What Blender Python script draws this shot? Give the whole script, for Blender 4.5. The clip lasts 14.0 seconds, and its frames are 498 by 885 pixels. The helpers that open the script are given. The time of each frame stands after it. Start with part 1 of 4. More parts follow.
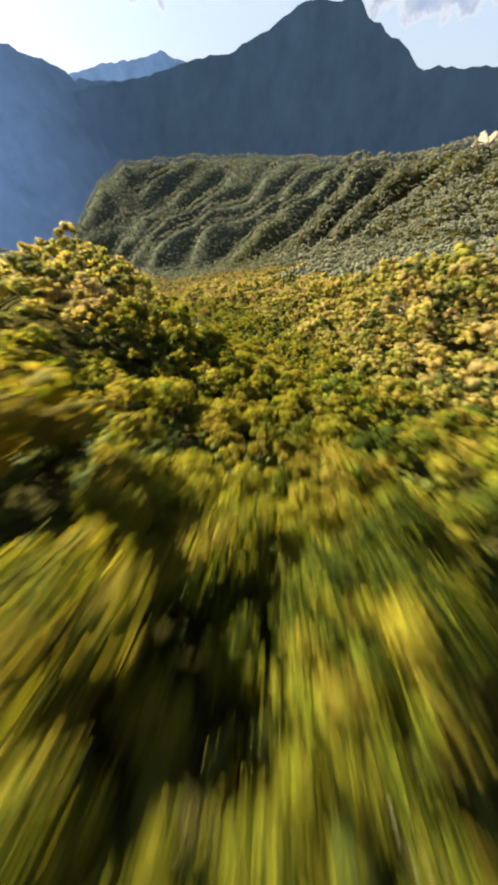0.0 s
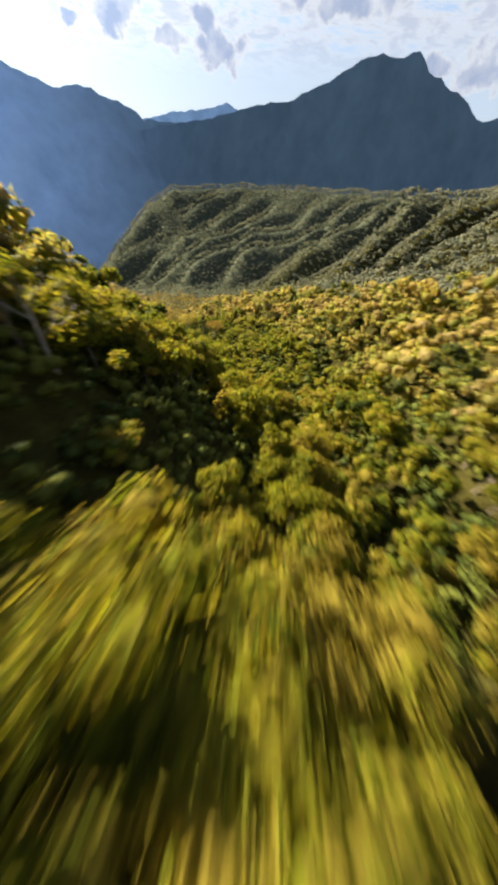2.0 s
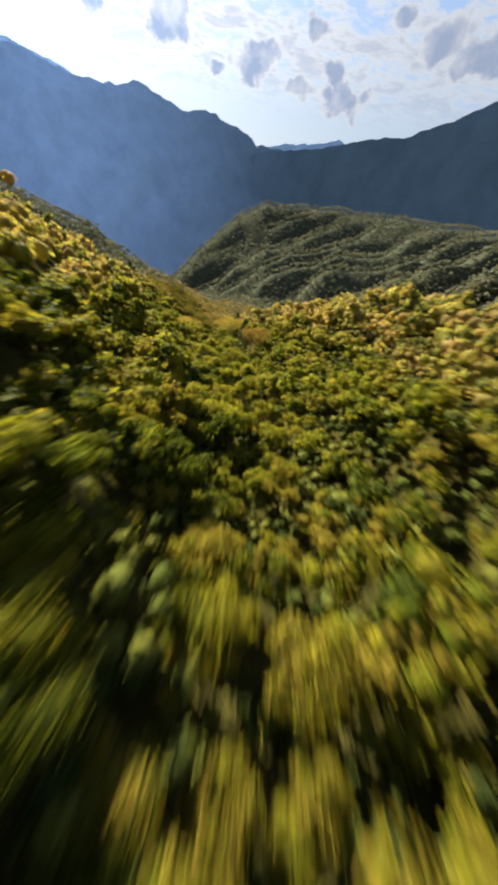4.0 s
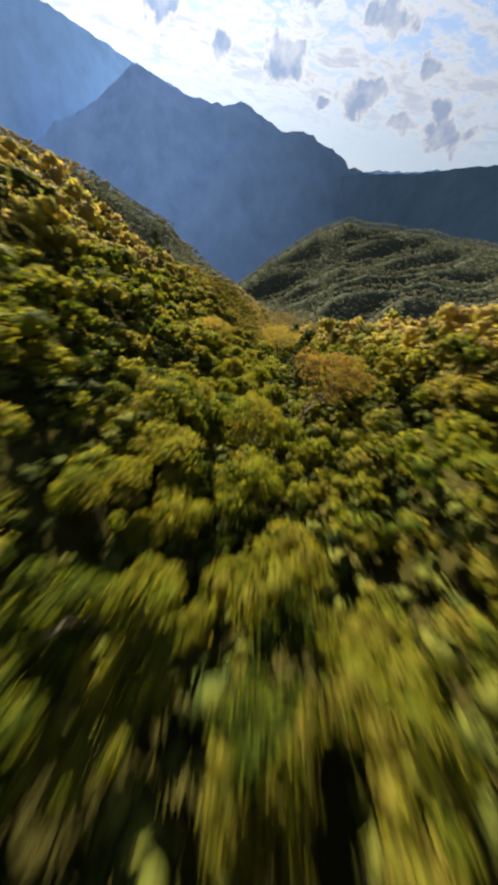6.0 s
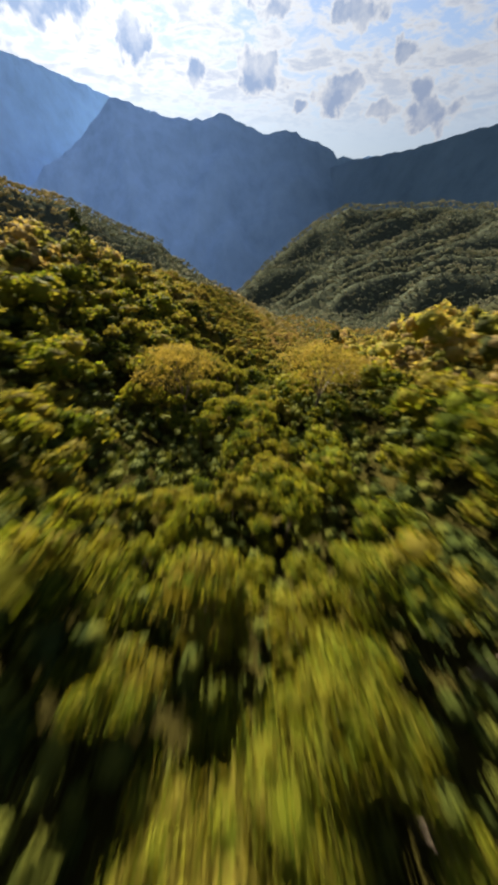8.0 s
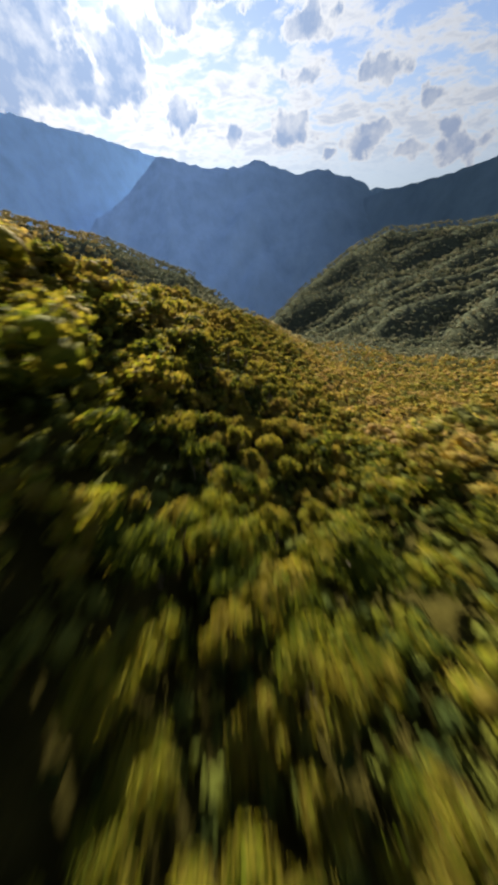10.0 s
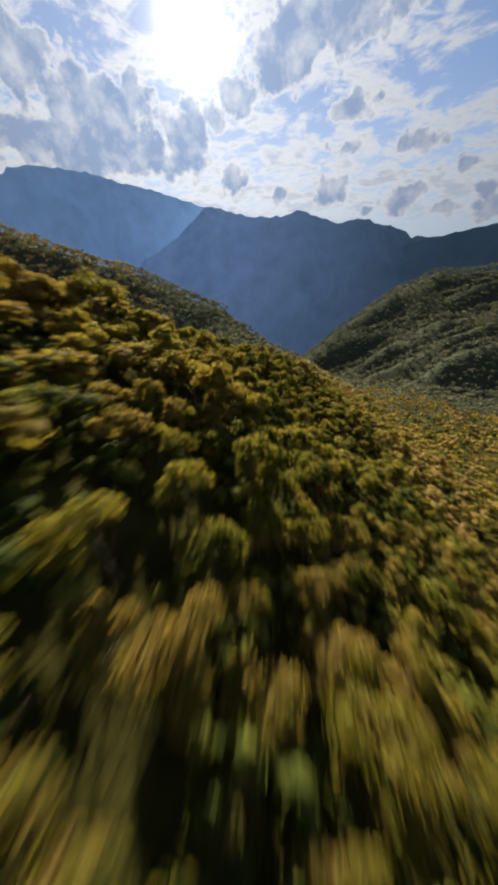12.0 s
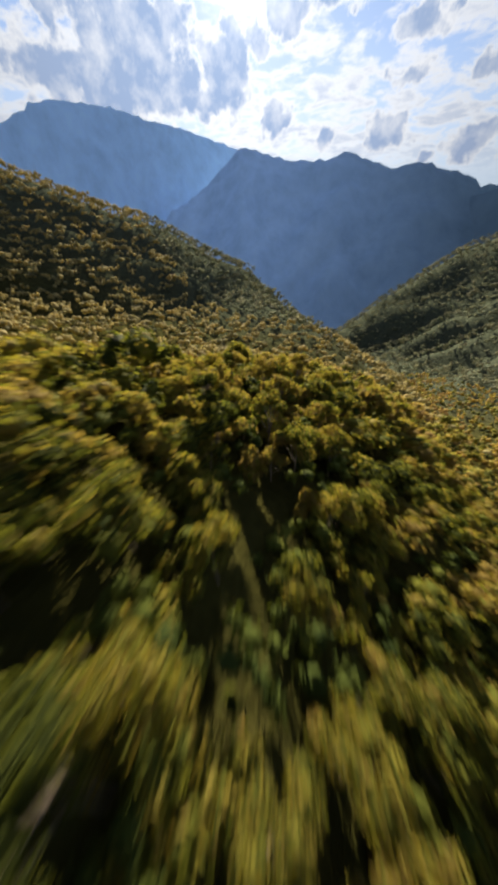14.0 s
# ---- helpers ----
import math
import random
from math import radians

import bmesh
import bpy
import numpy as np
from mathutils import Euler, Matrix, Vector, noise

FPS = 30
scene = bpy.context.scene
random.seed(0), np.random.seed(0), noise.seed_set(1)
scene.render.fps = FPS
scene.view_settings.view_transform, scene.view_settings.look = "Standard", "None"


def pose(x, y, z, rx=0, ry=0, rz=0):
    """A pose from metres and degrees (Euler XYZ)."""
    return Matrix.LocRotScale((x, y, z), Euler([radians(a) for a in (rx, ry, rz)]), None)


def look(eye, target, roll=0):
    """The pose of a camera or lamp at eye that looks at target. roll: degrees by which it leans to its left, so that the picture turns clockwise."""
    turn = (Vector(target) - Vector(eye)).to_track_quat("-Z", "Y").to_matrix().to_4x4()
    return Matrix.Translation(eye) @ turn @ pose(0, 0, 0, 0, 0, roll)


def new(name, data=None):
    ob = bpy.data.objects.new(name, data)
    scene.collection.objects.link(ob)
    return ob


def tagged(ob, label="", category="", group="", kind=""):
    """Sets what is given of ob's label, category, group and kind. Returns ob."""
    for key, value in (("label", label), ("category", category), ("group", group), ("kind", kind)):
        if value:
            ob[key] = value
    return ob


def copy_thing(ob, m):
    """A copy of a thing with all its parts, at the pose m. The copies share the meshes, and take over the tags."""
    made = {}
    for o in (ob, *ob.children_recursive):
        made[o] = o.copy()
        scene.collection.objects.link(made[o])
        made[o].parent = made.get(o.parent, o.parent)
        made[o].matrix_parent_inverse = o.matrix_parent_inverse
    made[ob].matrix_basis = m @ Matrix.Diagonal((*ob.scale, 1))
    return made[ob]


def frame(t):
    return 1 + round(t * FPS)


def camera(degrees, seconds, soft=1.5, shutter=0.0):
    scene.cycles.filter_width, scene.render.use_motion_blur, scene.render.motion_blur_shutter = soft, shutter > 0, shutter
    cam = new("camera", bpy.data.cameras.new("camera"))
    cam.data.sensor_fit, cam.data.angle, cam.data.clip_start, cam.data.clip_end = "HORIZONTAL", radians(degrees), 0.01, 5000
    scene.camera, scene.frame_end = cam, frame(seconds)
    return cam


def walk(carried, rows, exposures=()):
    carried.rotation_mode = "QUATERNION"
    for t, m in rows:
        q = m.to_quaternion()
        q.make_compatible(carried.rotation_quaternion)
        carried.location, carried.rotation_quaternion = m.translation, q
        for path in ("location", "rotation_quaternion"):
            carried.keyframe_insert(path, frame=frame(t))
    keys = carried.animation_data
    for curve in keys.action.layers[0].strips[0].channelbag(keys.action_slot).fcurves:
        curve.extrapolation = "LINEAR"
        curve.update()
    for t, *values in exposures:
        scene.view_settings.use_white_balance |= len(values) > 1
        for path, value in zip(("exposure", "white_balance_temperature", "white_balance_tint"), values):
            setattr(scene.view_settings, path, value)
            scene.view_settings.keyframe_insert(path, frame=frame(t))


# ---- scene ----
cam = camera(85.0, 14.0, soft=3.8, shutter=0.75)
PATH = [
    (0, (-53.99, -151.472, 180.023), (-53.32, -150.479, 178.421), 2.6),
    (0.5, (-46.886, -142.436, 173.463), (-46.229, -141.411, 171.876), 2.8),
    (1, (-40.21, -133.343, 166.473), (-39.563, -132.276, 164.91), 2.9),
    (1.5, (-33.857, -123.824, 159.593), (-33.223, -122.707, 158.06), 3.4),
    (2, (-27.944, -114.09, 153.136), (-27.331, -112.922, 151.633), 4.6),
    (2.5, (-22.383, -104.224, 146.854), (-21.804, -103.01, 145.374), 6.2),
    (3, (-16.925, -94.302, 140.987), (-16.393, -93.047, 139.524), 8.0),
    (3.2, (-14.676, -90.414, 138.697), (-14.175, -89.134, 137.244), 8.4),
    (5.3, (-2.009, -43.364, 116.777), (-1.811, -41.989, 115.338), 12.1),
    (5.5, (-1.303, -39.434, 115.031), (-1.132, -38.05, 113.597), 12.8),
    (6, (0.012, -29.565, 110.757), (0.113, -28.152, 109.346), 12.3),
    (6.5, (0.377, -19.545, 106.982), (0.433, -18.113, 105.588), 10.2),
    (7, (0.593, -9.95, 103.424), (0.62, -8.508, 102.039), 6.6),
    (7.5, (0.0, 0.0, 100.0), (0.0, 1.441, 98.614), 3.4),
    (8, (-0.647, 9.951, 97.086), (-0.683, 11.388, 95.695), 1.7),
    (8.5, (-1.357, 19.226, 94.106), (-1.447, 20.666, 92.721), 0.4),
    (9, (-2.196, 28.502, 90.681), (-2.353, 29.965, 89.326), -0.9),
    (9.2, (-2.663, 31.905, 89.661), (-2.842, 33.378, 88.32), -1.2),
    (11.3, (-12.018, 83.496, 76.629), (-12.385, 85.113, 75.512), -3.0),
    (11.5, (-12.514, 87.519, 75.814), (-12.899, 89.141, 74.71), -2.4),
    (12, (-13.769, 97.414, 74.01), (-14.206, 99.04, 72.93), -1.1),
    (12.5, (-15.229, 107.207, 72.658), (-15.71, 108.82, 71.577), 0.0),
    (13, (-16.938, 116.715, 71.422), (-17.458, 118.297, 70.314), 0.1),
    (13.5, (-18.71, 125.794, 70.289), (-19.256, 127.324, 69.122), -0.3),
    (14, (-20.53, 133.679, 68.118), (-21.08, 135.144, 66.872), -0.5),
]
walk(cam, [(t, look(eye, target, roll)) for t, eye, target, roll in PATH],
     [(0.0, 2.68), (3.0, 2.42), (6.5, 2.01), (9.0, 1.95), (11.5, 1.71), (12.5, 1.48), (13.5, 1.68), (14.0, 1.86)])

# ---- light: a low sun ahead and to the left, broken cloud ----
SUN_AZ, SUN_EL = -21.4, 24.1
sun_dir = Vector((math.sin(radians(SUN_AZ)) * math.cos(radians(SUN_EL)),
                  math.cos(radians(SUN_AZ)) * math.cos(radians(SUN_EL)),
                  math.sin(radians(SUN_EL))))
sun_lamp = bpy.data.lights.new("sun", "SUN")
sun_lamp.energy, sun_lamp.angle, sun_lamp.color = 5.0, radians(0.55), (1.0, 0.86, 0.62)
sun = new("sun", sun_lamp)
sun.matrix_world = look(sun_dir * 400, (0, 0, 0))

SKY_STRENGTH = 0.05


class Nodes:
    """Short names for building a node tree."""

    def __init__(self, tree):
        self.tree = tree
        tree.nodes.clear()

    def add(self, kind, **values):
        node = self.tree.nodes.new(kind)
        for key, value in values.items():
            if key in node.inputs:
                node.inputs[key].default_value = value
        return node

    def link(self, a, b):
        self.tree.links.new(a, b)

    def put(self, socket, value):
        if isinstance(value, bpy.types.NodeSocket):
            self.link(value, socket)
        else:
            socket.default_value = value

    def math(self, op, a, b=0.0, clamp=False):
        node = self.tree.nodes.new("ShaderNodeMath")
        node.operation, node.use_clamp = op, clamp
        self.put(node.inputs[0], a)
        self.put(node.inputs[1], b)
        return node.outputs[0]

    def vec(self, op, a, b=(0, 0, 0)):
        node = self.tree.nodes.new("ShaderNodeVectorMath")
        node.operation = op
        self.put(node.inputs[0], a)
        self.put(node.inputs[1], b)
        return node.outputs["Value"] if op in ("LENGTH", "DOT_PRODUCT", "DISTANCE") else node.outputs[0]

    def noise(self, vector, scale, detail=4.0, rough=0.55, distort=0.0):
        node = self.add("ShaderNodeTexNoise", Scale=scale, Detail=detail, Roughness=rough, Distortion=distort)
        self.link(vector, node.inputs["Vector"])
        return node

    def ramp(self, value, stops):
        node = self.tree.nodes.new("ShaderNodeValToRGB")
        items = node.color_ramp.elements
        while len(items) < len(stops):
            items.new(0.5)
        for item, (place, colour) in zip(items, stops):
            item.position = place
            item.color = (*colour, 1) if len(colour) == 3 else colour
        self.link(value, node.inputs[0])
        return node.outputs[0]

    def smooth(self, value, low, high):
        node = self.tree.nodes.new("ShaderNodeMapRange")
        node.interpolation_type = "SMOOTHSTEP"
        self.put(node.inputs["Value"], value)
        node.inputs["From Min"].default_value, node.inputs["From Max"].default_value = low, high
        return node.outputs["Result"]

    def mix(self, factor, a, b, mode="MIX"):
        node = self.tree.nodes.new("ShaderNodeMix")
        node.data_type, node.blend_type = "RGBA", mode
        self.put(node.inputs[0], factor)
        for socket, value in ((node.inputs[6], a), (node.inputs[7], b)):
            self.put(socket, (*value, 1) if isinstance(value, tuple) and len(value) == 3 else value)
        return node.outputs[2]


def sky_at(az, el):
    return (math.sin(radians(az)) * math.cos(radians(el)), math.cos(radians(az)) * math.cos(radians(el)), math.sin(radians(el)))


def make_world():
    world = bpy.data.worlds.new("sky")
    scene.world = world
    world.use_nodes = True
    n = Nodes(world.node_tree)
    sky = n.add("ShaderNodeTexSky")
    sky.sky_type, sky.sun_disc = "NISHITA", False
    sky.sun_elevation, sky.sun_rotation = radians(SUN_EL), radians(SUN_AZ % 360)
    sky.altitude, sky.dust_density, sky.air_density = 900, 0.25, 1.1
    way = n.add("ShaderNodeTexCoord").outputs["Generated"]
    split = n.add("ShaderNodeSeparateXYZ")
    n.link(way, split.inputs[0])
    up = split.outputs["Z"]
    # a cloud deck in perspective: the direction meets a level plane
    flat = n.math("DIVIDE", 1.0, n.math("ADD", n.math("MAXIMUM", up, 0.0), 0.14))
    plane = n.vec("MULTIPLY", way, (1, 1, 0))
    scale_node = n.tree.nodes.new("ShaderNodeVectorMath")
    scale_node.operation = "SCALE"
    n.link(plane, scale_node.inputs[0])
    n.link(flat, scale_node.inputs["Scale"])
    level = scale_node.outputs[0]
    deck = n.noise(n.vec("MULTIPLY", level, (1.0, 1.15, 1.0)), 3.3, 9, 0.62, 0.5)
    fleece = n.noise(level, 9.0, 7, 0.64, 0.6)
    # cumulus heads, each at its own bearing, with curdled edges
    warp = n.noise(way, 11.0, 9, 0.62)
    shift = n.vec("MULTIPLY", n.vec("SUBTRACT", warp.outputs["Color"], (0.5, 0.5, 0.5)), (0.075, 0.0, 0.07))
    bent = n.vec("ADD", way, shift)
    body = None
    for az, el, wide, high in CUMULUS:
        off = n.vec("SUBTRACT", bent, sky_at(az, el))
        off = n.vec("MULTIPLY", off, (0.80 / wide, 0, 0.80 / high))
        one = n.math("MULTIPLY", n.math("SUBTRACT", 1.0, n.vec("LENGTH", off)), min(1.0, 0.5 + high * 9))
        body = one if body is None else n.math("MAXIMUM", body, one)
    lumps = n.add("ShaderNodeTexVoronoi", Scale=30.0)
    lumps.feature = "SMOOTH_F1"
    n.link(bent, lumps.inputs["Vector"])
    body = n.math("ADD", body, n.math("MULTIPLY", n.math("SUBTRACT", 0.36, lumps.outputs["Distance"]), 0.8))
    frayed = n.noise(way, 52.0, 6, 0.62)
    body = n.math("ADD", body, n.math("MULTIPLY", n.math("SUBTRACT", frayed.outputs["Fac"], 0.60), 0.75))
    edge = n.smooth(body, -0.10, 0.08)
    depth = n.smooth(body, -0.08, 0.26)
    # broken high cloud: bright where it is thin, grey where it is thick
    rows = n.math("ADD", n.math("MULTIPLY", deck.outputs["Fac"], 0.68), n.math("MULTIPLY", fleece.outputs["Fac"], 0.32))
    rows = n.math("ADD", rows, n.math("MULTIPLY", n.smooth(up, 0.30, 0.12), 0.07))
    sheet = n.math("MULTIPLY", n.smooth(rows, 0.45, 0.58), n.smooth(up, 0.05, 0.17))
    thick = n.smooth(rows, 0.52, 0.66)
    # nearness to the sun brightens thin cloud
    toward = n.math("MAXIMUM", n.vec("DOT_PRODUCT", way, tuple(sun_dir)), 0.0)
    halo = n.math("POWER", toward, 6.5)
    core = n.math("ADD", n.math("POWER", toward, 1450.0), n.math("MULTIPLY", n.math("POWER", toward, 260.0), 0.08))
    white = n.mix(halo, (2.75, 2.85, 3.05), (7.0, 7.0, 7.0))
    grey = n.mix(halo, (1.42, 1.68, 2.3), (2.35, 3.15, 4.7))
    puffs = n.noise(way, 21.0, 8, 0.6)
    shade = n.math("ADD", n.math("MULTIPLY", puffs.outputs["Fac"], 2.3), -0.3, True)
    heads = n.mix(n.math("MULTIPLY", depth, shade), white, grey)
    high = n.mix(n.math("MULTIPLY", thick, 0.55), white, grey)
    # a bright veil low over the ridges
    veil = n.math("ADD", n.math("MULTIPLY", n.smooth(up, 0.36, 0.05), 0.62), 0.24)
    tinted = n.mix(1.0, sky.outputs[0], (0.46, 0.53, 0.68), "MULTIPLY")
    colour = n.mix(veil, tinted, n.mix(halo, (2.0, 2.35, 2.9), (5.6, 6.2, 7.0)))
    colour = n.mix(n.math("MULTIPLY", sheet, 0.92), colour, high)
    colour = n.mix(edge, colour, heads)
    glow = n.mix(core, (0, 0, 0), (46, 44, 39))
    colour = n.mix(1.0, colour, glow, "ADD")
    back = n.add("ShaderNodeBackground", Strength=SKY_STRENGTH)
    n.link(colour, back.inputs["Color"])
    n.link(back.outputs[0], n.add("ShaderNodeOutputWorld").inputs["Surface"])


CUMULUS = [(-35.0, 14.0, 0.15, 0.06), (-33.8, 17.0, 0.075, 0.055), (-36.8, 18.9, 0.03, 0.036), (-29.8, 18.6, 0.032, 0.036), (-23.6, 15.0, 0.055, 0.065), (-22.4, 18.6, 0.02, 0.036), (-42.6, 20.8, 0.06, 0.05), (-45.0, 14.6, 0.05, 0.035),
           (-9.6, 22.2, 0.085, 0.045), (-3.4, 24.2, 0.12, 0.045), (-15.6, 19.2, 0.055, 0.028), (-19.0, 17.6, 0.03, 0.024), (3.0, 25.5, 0.10, 0.03), (0.4, 17.6, 0.055, 0.022), (9.5, 13.6, 0.06, 0.017), (-0.1, 14.1, 0.04, 0.014),
           (-1.7, 9.5, 0.046, 0.032), (9.1, 8.3, 0.046, 0.032), (14.1, 6.7, 0.034, 0.018), (-9.3, 9.9, 0.027, 0.026), (3.7, 7.2, 0.016, 0.010), (-16.8, 11.2, 0.03, 0.03),
           (20.6, 6.2, 0.05, 0.028), (18.0, 8.4, 0.028, 0.018), (16.4, 11.0, 0.03, 0.014), (29.5, 11.2, 0.05, 0.024), (34.5, 10.0, 0.045, 0.026), (40.5, 11.0, 0.05, 0.025), (25.0, 12.2, 0.03, 0.012), (47.0, 6.2, 0.035, 0.020), (52.5, 5.6, 0.04, 0.024), (58.0, 8.0, 0.06, 0.03)]
make_world()


# ---- materials ----
def material(name):
    mat = bpy.data.materials.new(name)
    mat.use_nodes = True
    n = Nodes(mat.node_tree)
    shader = n.add("ShaderNodeBsdfPrincipled", Roughness=0.8)
    out = n.add("ShaderNodeOutputMaterial")
    n.link(shader.outputs[0], out.inputs["Surface"])
    place = n.add("ShaderNodeNewGeometry")
    return mat, n, shader, out, place


def leaf_material(name, stops, tree_size, glow=0.5, leaf_vary=0.5, relief=3.0, mid_tint=None, warm=(1.3, 1.23, 0.72)):
    """Foliage: hue shifts from tree to tree and leaf to leaf; light passes through the leaves."""
    mat, n, shader, out, place = material(name)
    cells = n.add("ShaderNodeTexVoronoi", Scale=1.0 / tree_size)
    n.link(n.vec("ADD", place.outputs["Position"], n.vec("MULTIPLY", n.noise(place.outputs["Position"], 0.25, 2).outputs["Color"], (5, 5, 5))), cells.inputs["Vector"])
    cell = n.add("ShaderNodeSeparateColor")
    n.link(cells.outputs["Color"], cell.inputs[0])
    broad = n.noise(place.outputs["Position"], 0.03, 3).outputs["Fac"]
    pick = n.math("ADD", n.math("MULTIPLY", cell.outputs[0], 0.95), n.math("MULTIPLY", broad, 0.5))
    pick = n.math("ADD", pick, n.math("MULTIPLY", n.math("SUBTRACT", place.outputs["Random Per Island"], 0.5), leaf_vary), True)
    pick = n.math("SUBTRACT", pick, 0.2, True)
    colour = n.ramp(pick, stops)
    if mid_tint:
        # tint shifts along the gully: gold-green high up, fresher midway, browner down the crest
        along = n.add("ShaderNodeSeparateXYZ")
        n.link(place.outputs["Position"], along.inputs[0])
        tint = n.mix(n.smooth(along.outputs["Y"], -90.0, -30.0), (1.12, 1.0, 0.92 * mid_tint[2]), mid_tint)
        tint = n.mix(n.smooth(along.outputs["Y"], 40.0, 100.0), tint, (1.21, 1.0, 1.5))
        colour = n.mix(1.0, colour, tint, "MULTIPLY")
    n.link(colour, shader.inputs["Base Color"])
    shader.inputs["Roughness"].default_value = 0.7
    shader.inputs["Specular IOR Level"].default_value = 0.05
    tufts = n.noise(place.outputs["Position"], relief, 5, 0.65)
    bump = n.add("ShaderNodeBump", Strength=0.9 if relief > 1 else 0.5, Distance=0.8 / relief)
    n.link(tufts.outputs["Fac"], bump.inputs["Height"])
    n.link(bump.outputs[0], shader.inputs["Normal"])
    through_leaf = n.add("ShaderNodeBsdfTranslucent")
    n.link(n.mix(1.0, colour, warm, "MULTIPLY"), through_leaf.inputs["Color"])
    both = n.add("ShaderNodeMixShader", Fac=glow)
    n.link(shader.outputs[0], both.inputs[1])
    n.link(through_leaf.outputs[0], both.inputs[2])
    n.link(both.outputs[0], out.inputs["Surface"])
    return mat


FOLIAGE = [(0.0, (0.033, 0.046, 0.012)), (0.18, (0.078, 0.100, 0.019)), (0.34, (0.155, 0.172, 0.026)), (0.48, (0.188, 0.160, 0.040)), (0.60, (0.214, 0.204, 0.040)),
           (0.72, (0.118, 0.152, 0.023)), (0.84, (0.205, 0.160, 0.062)), (0.93, (0.224, 0.212, 0.042)), (1.0, (0.160, 0.184, 0.030))]
LUSH = [(0.0, (0.030, 0.046, 0.008)), (0.18, (0.074, 0.104, 0.014)), (0.34, (0.148, 0.176, 0.018)), (0.48, (0.180, 0.164, 0.026)), (0.60, (0.225, 0.222, 0.024)),
        (0.72, (0.108, 0.156, 0.016)), (0.84, (0.225, 0.165, 0.038)), (0.93, (0.245, 0.236, 0.024)), (1.0, (0.150, 0.192, 0.018))]
leaf_near = leaf_material("leaf_near", [(p, (0.90 * r, 0.94 * g, b)) for p, (r, g, b) in LUSH], 3.4, leaf_vary=0.55, relief=4.0, mid_tint=(1.04, 1.0, 0.8))
# shade of the canopy gaps put into the undergrowth's colour, darker than the trees' leaves
leaf_low_shaded = leaf_material("leaf_low_shaded", [(0.0, (0.026, 0.040, 0.010)), (0.5, (0.070, 0.088, 0.017)), (1.0, (0.13, 0.135, 0.024))], 2.5, 0.2, 0.3, relief=4.0)
# FOLIAGE brightened: fuller sunlight on the middle slopes put into the colour
leaf_mid = leaf_material("leaf_mid", [(p, tuple(1.36 * c for c in rgb)) for p, rgb in FOLIAGE], 4.6, 0.52, leaf_vary=0.22, relief=2.5, mid_tint=(1.14, 1.0, 1.38))
# distance haze mixed into the far leaves: greyer and bluer than the near ones
HAZED_FOLIAGE = [(0.0, (0.116, 0.140, 0.106)), (0.35, (0.158, 0.170, 0.122)), (0.7, (0.190, 0.192, 0.132)), (1.0, (0.212, 0.200, 0.136))]
leaf_far_haze = leaf_material("leaf_far_haze", HAZED_FOLIAGE, 6.0, 0.5, 0.12, relief=0.9, warm=(1.2, 1.2, 0.95))
# browner and brighter: low sun on the left slope put into the colour
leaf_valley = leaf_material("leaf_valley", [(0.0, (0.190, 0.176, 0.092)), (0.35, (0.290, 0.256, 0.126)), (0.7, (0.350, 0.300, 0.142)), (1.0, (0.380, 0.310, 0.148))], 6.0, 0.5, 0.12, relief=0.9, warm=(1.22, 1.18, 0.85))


def bark_material():
    mat, n, shader, out, place = material("bark")
    grain = n.noise(n.vec("MULTIPLY", place.outputs["Position"], (6, 6, 1)), 1.5, 6, 0.65)
    n.link(n.ramp(grain.outputs["Fac"], [(0.25, (0.05, 0.038, 0.028)), (0.6, (0.16, 0.13, 0.10)), (0.85, (0.28, 0.25, 0.20))]), shader.inputs["Base Color"])
    bump = n.add("ShaderNodeBump", Strength=0.6, Distance=0.03)
    n.link(grain.outputs["Fac"], bump.inputs["Height"])
    n.link(bump.outputs[0], shader.inputs["Normal"])
    return mat


bark = bark_material()


def pale_bark_material():
    mat, n, shader, out, place = material("bark_pale")
    grain = n.noise(n.vec("MULTIPLY", place.outputs["Position"], (9, 9, 1.5)), 1.5, 5, 0.6)
    n.link(n.ramp(grain.outputs["Fac"], [(0.3, (0.20, 0.17, 0.14)), (0.7, (0.44, 0.40, 0.35))]), shader.inputs["Base Color"])
    return mat


bark_pale = pale_bark_material()
leaf_russet = leaf_material("leaf_russet", [(0.0, (0.10, 0.085, 0.03)), (0.5, (0.19, 0.13, 0.035)), (1.0, (0.26, 0.17, 0.04))], 3.0, 0.35, 0.6, relief=4.0)
leaf_tan = leaf_material("leaf_tan", [(0.0, (0.125, 0.108, 0.032)), (0.5, (0.235, 0.190, 0.044)), (1.0, (0.310, 0.235, 0.060))], 2.0, 0.45, 0.6, relief=4.0)
leaf_dark = leaf_material("leaf_dark", [(0.0, (0.014, 0.024, 0.008)), (0.6, (0.035, 0.05, 0.013)), (1.0, (0.07, 0.08, 0.02))], 3.0, 0.15, 0.6, relief=4.0)


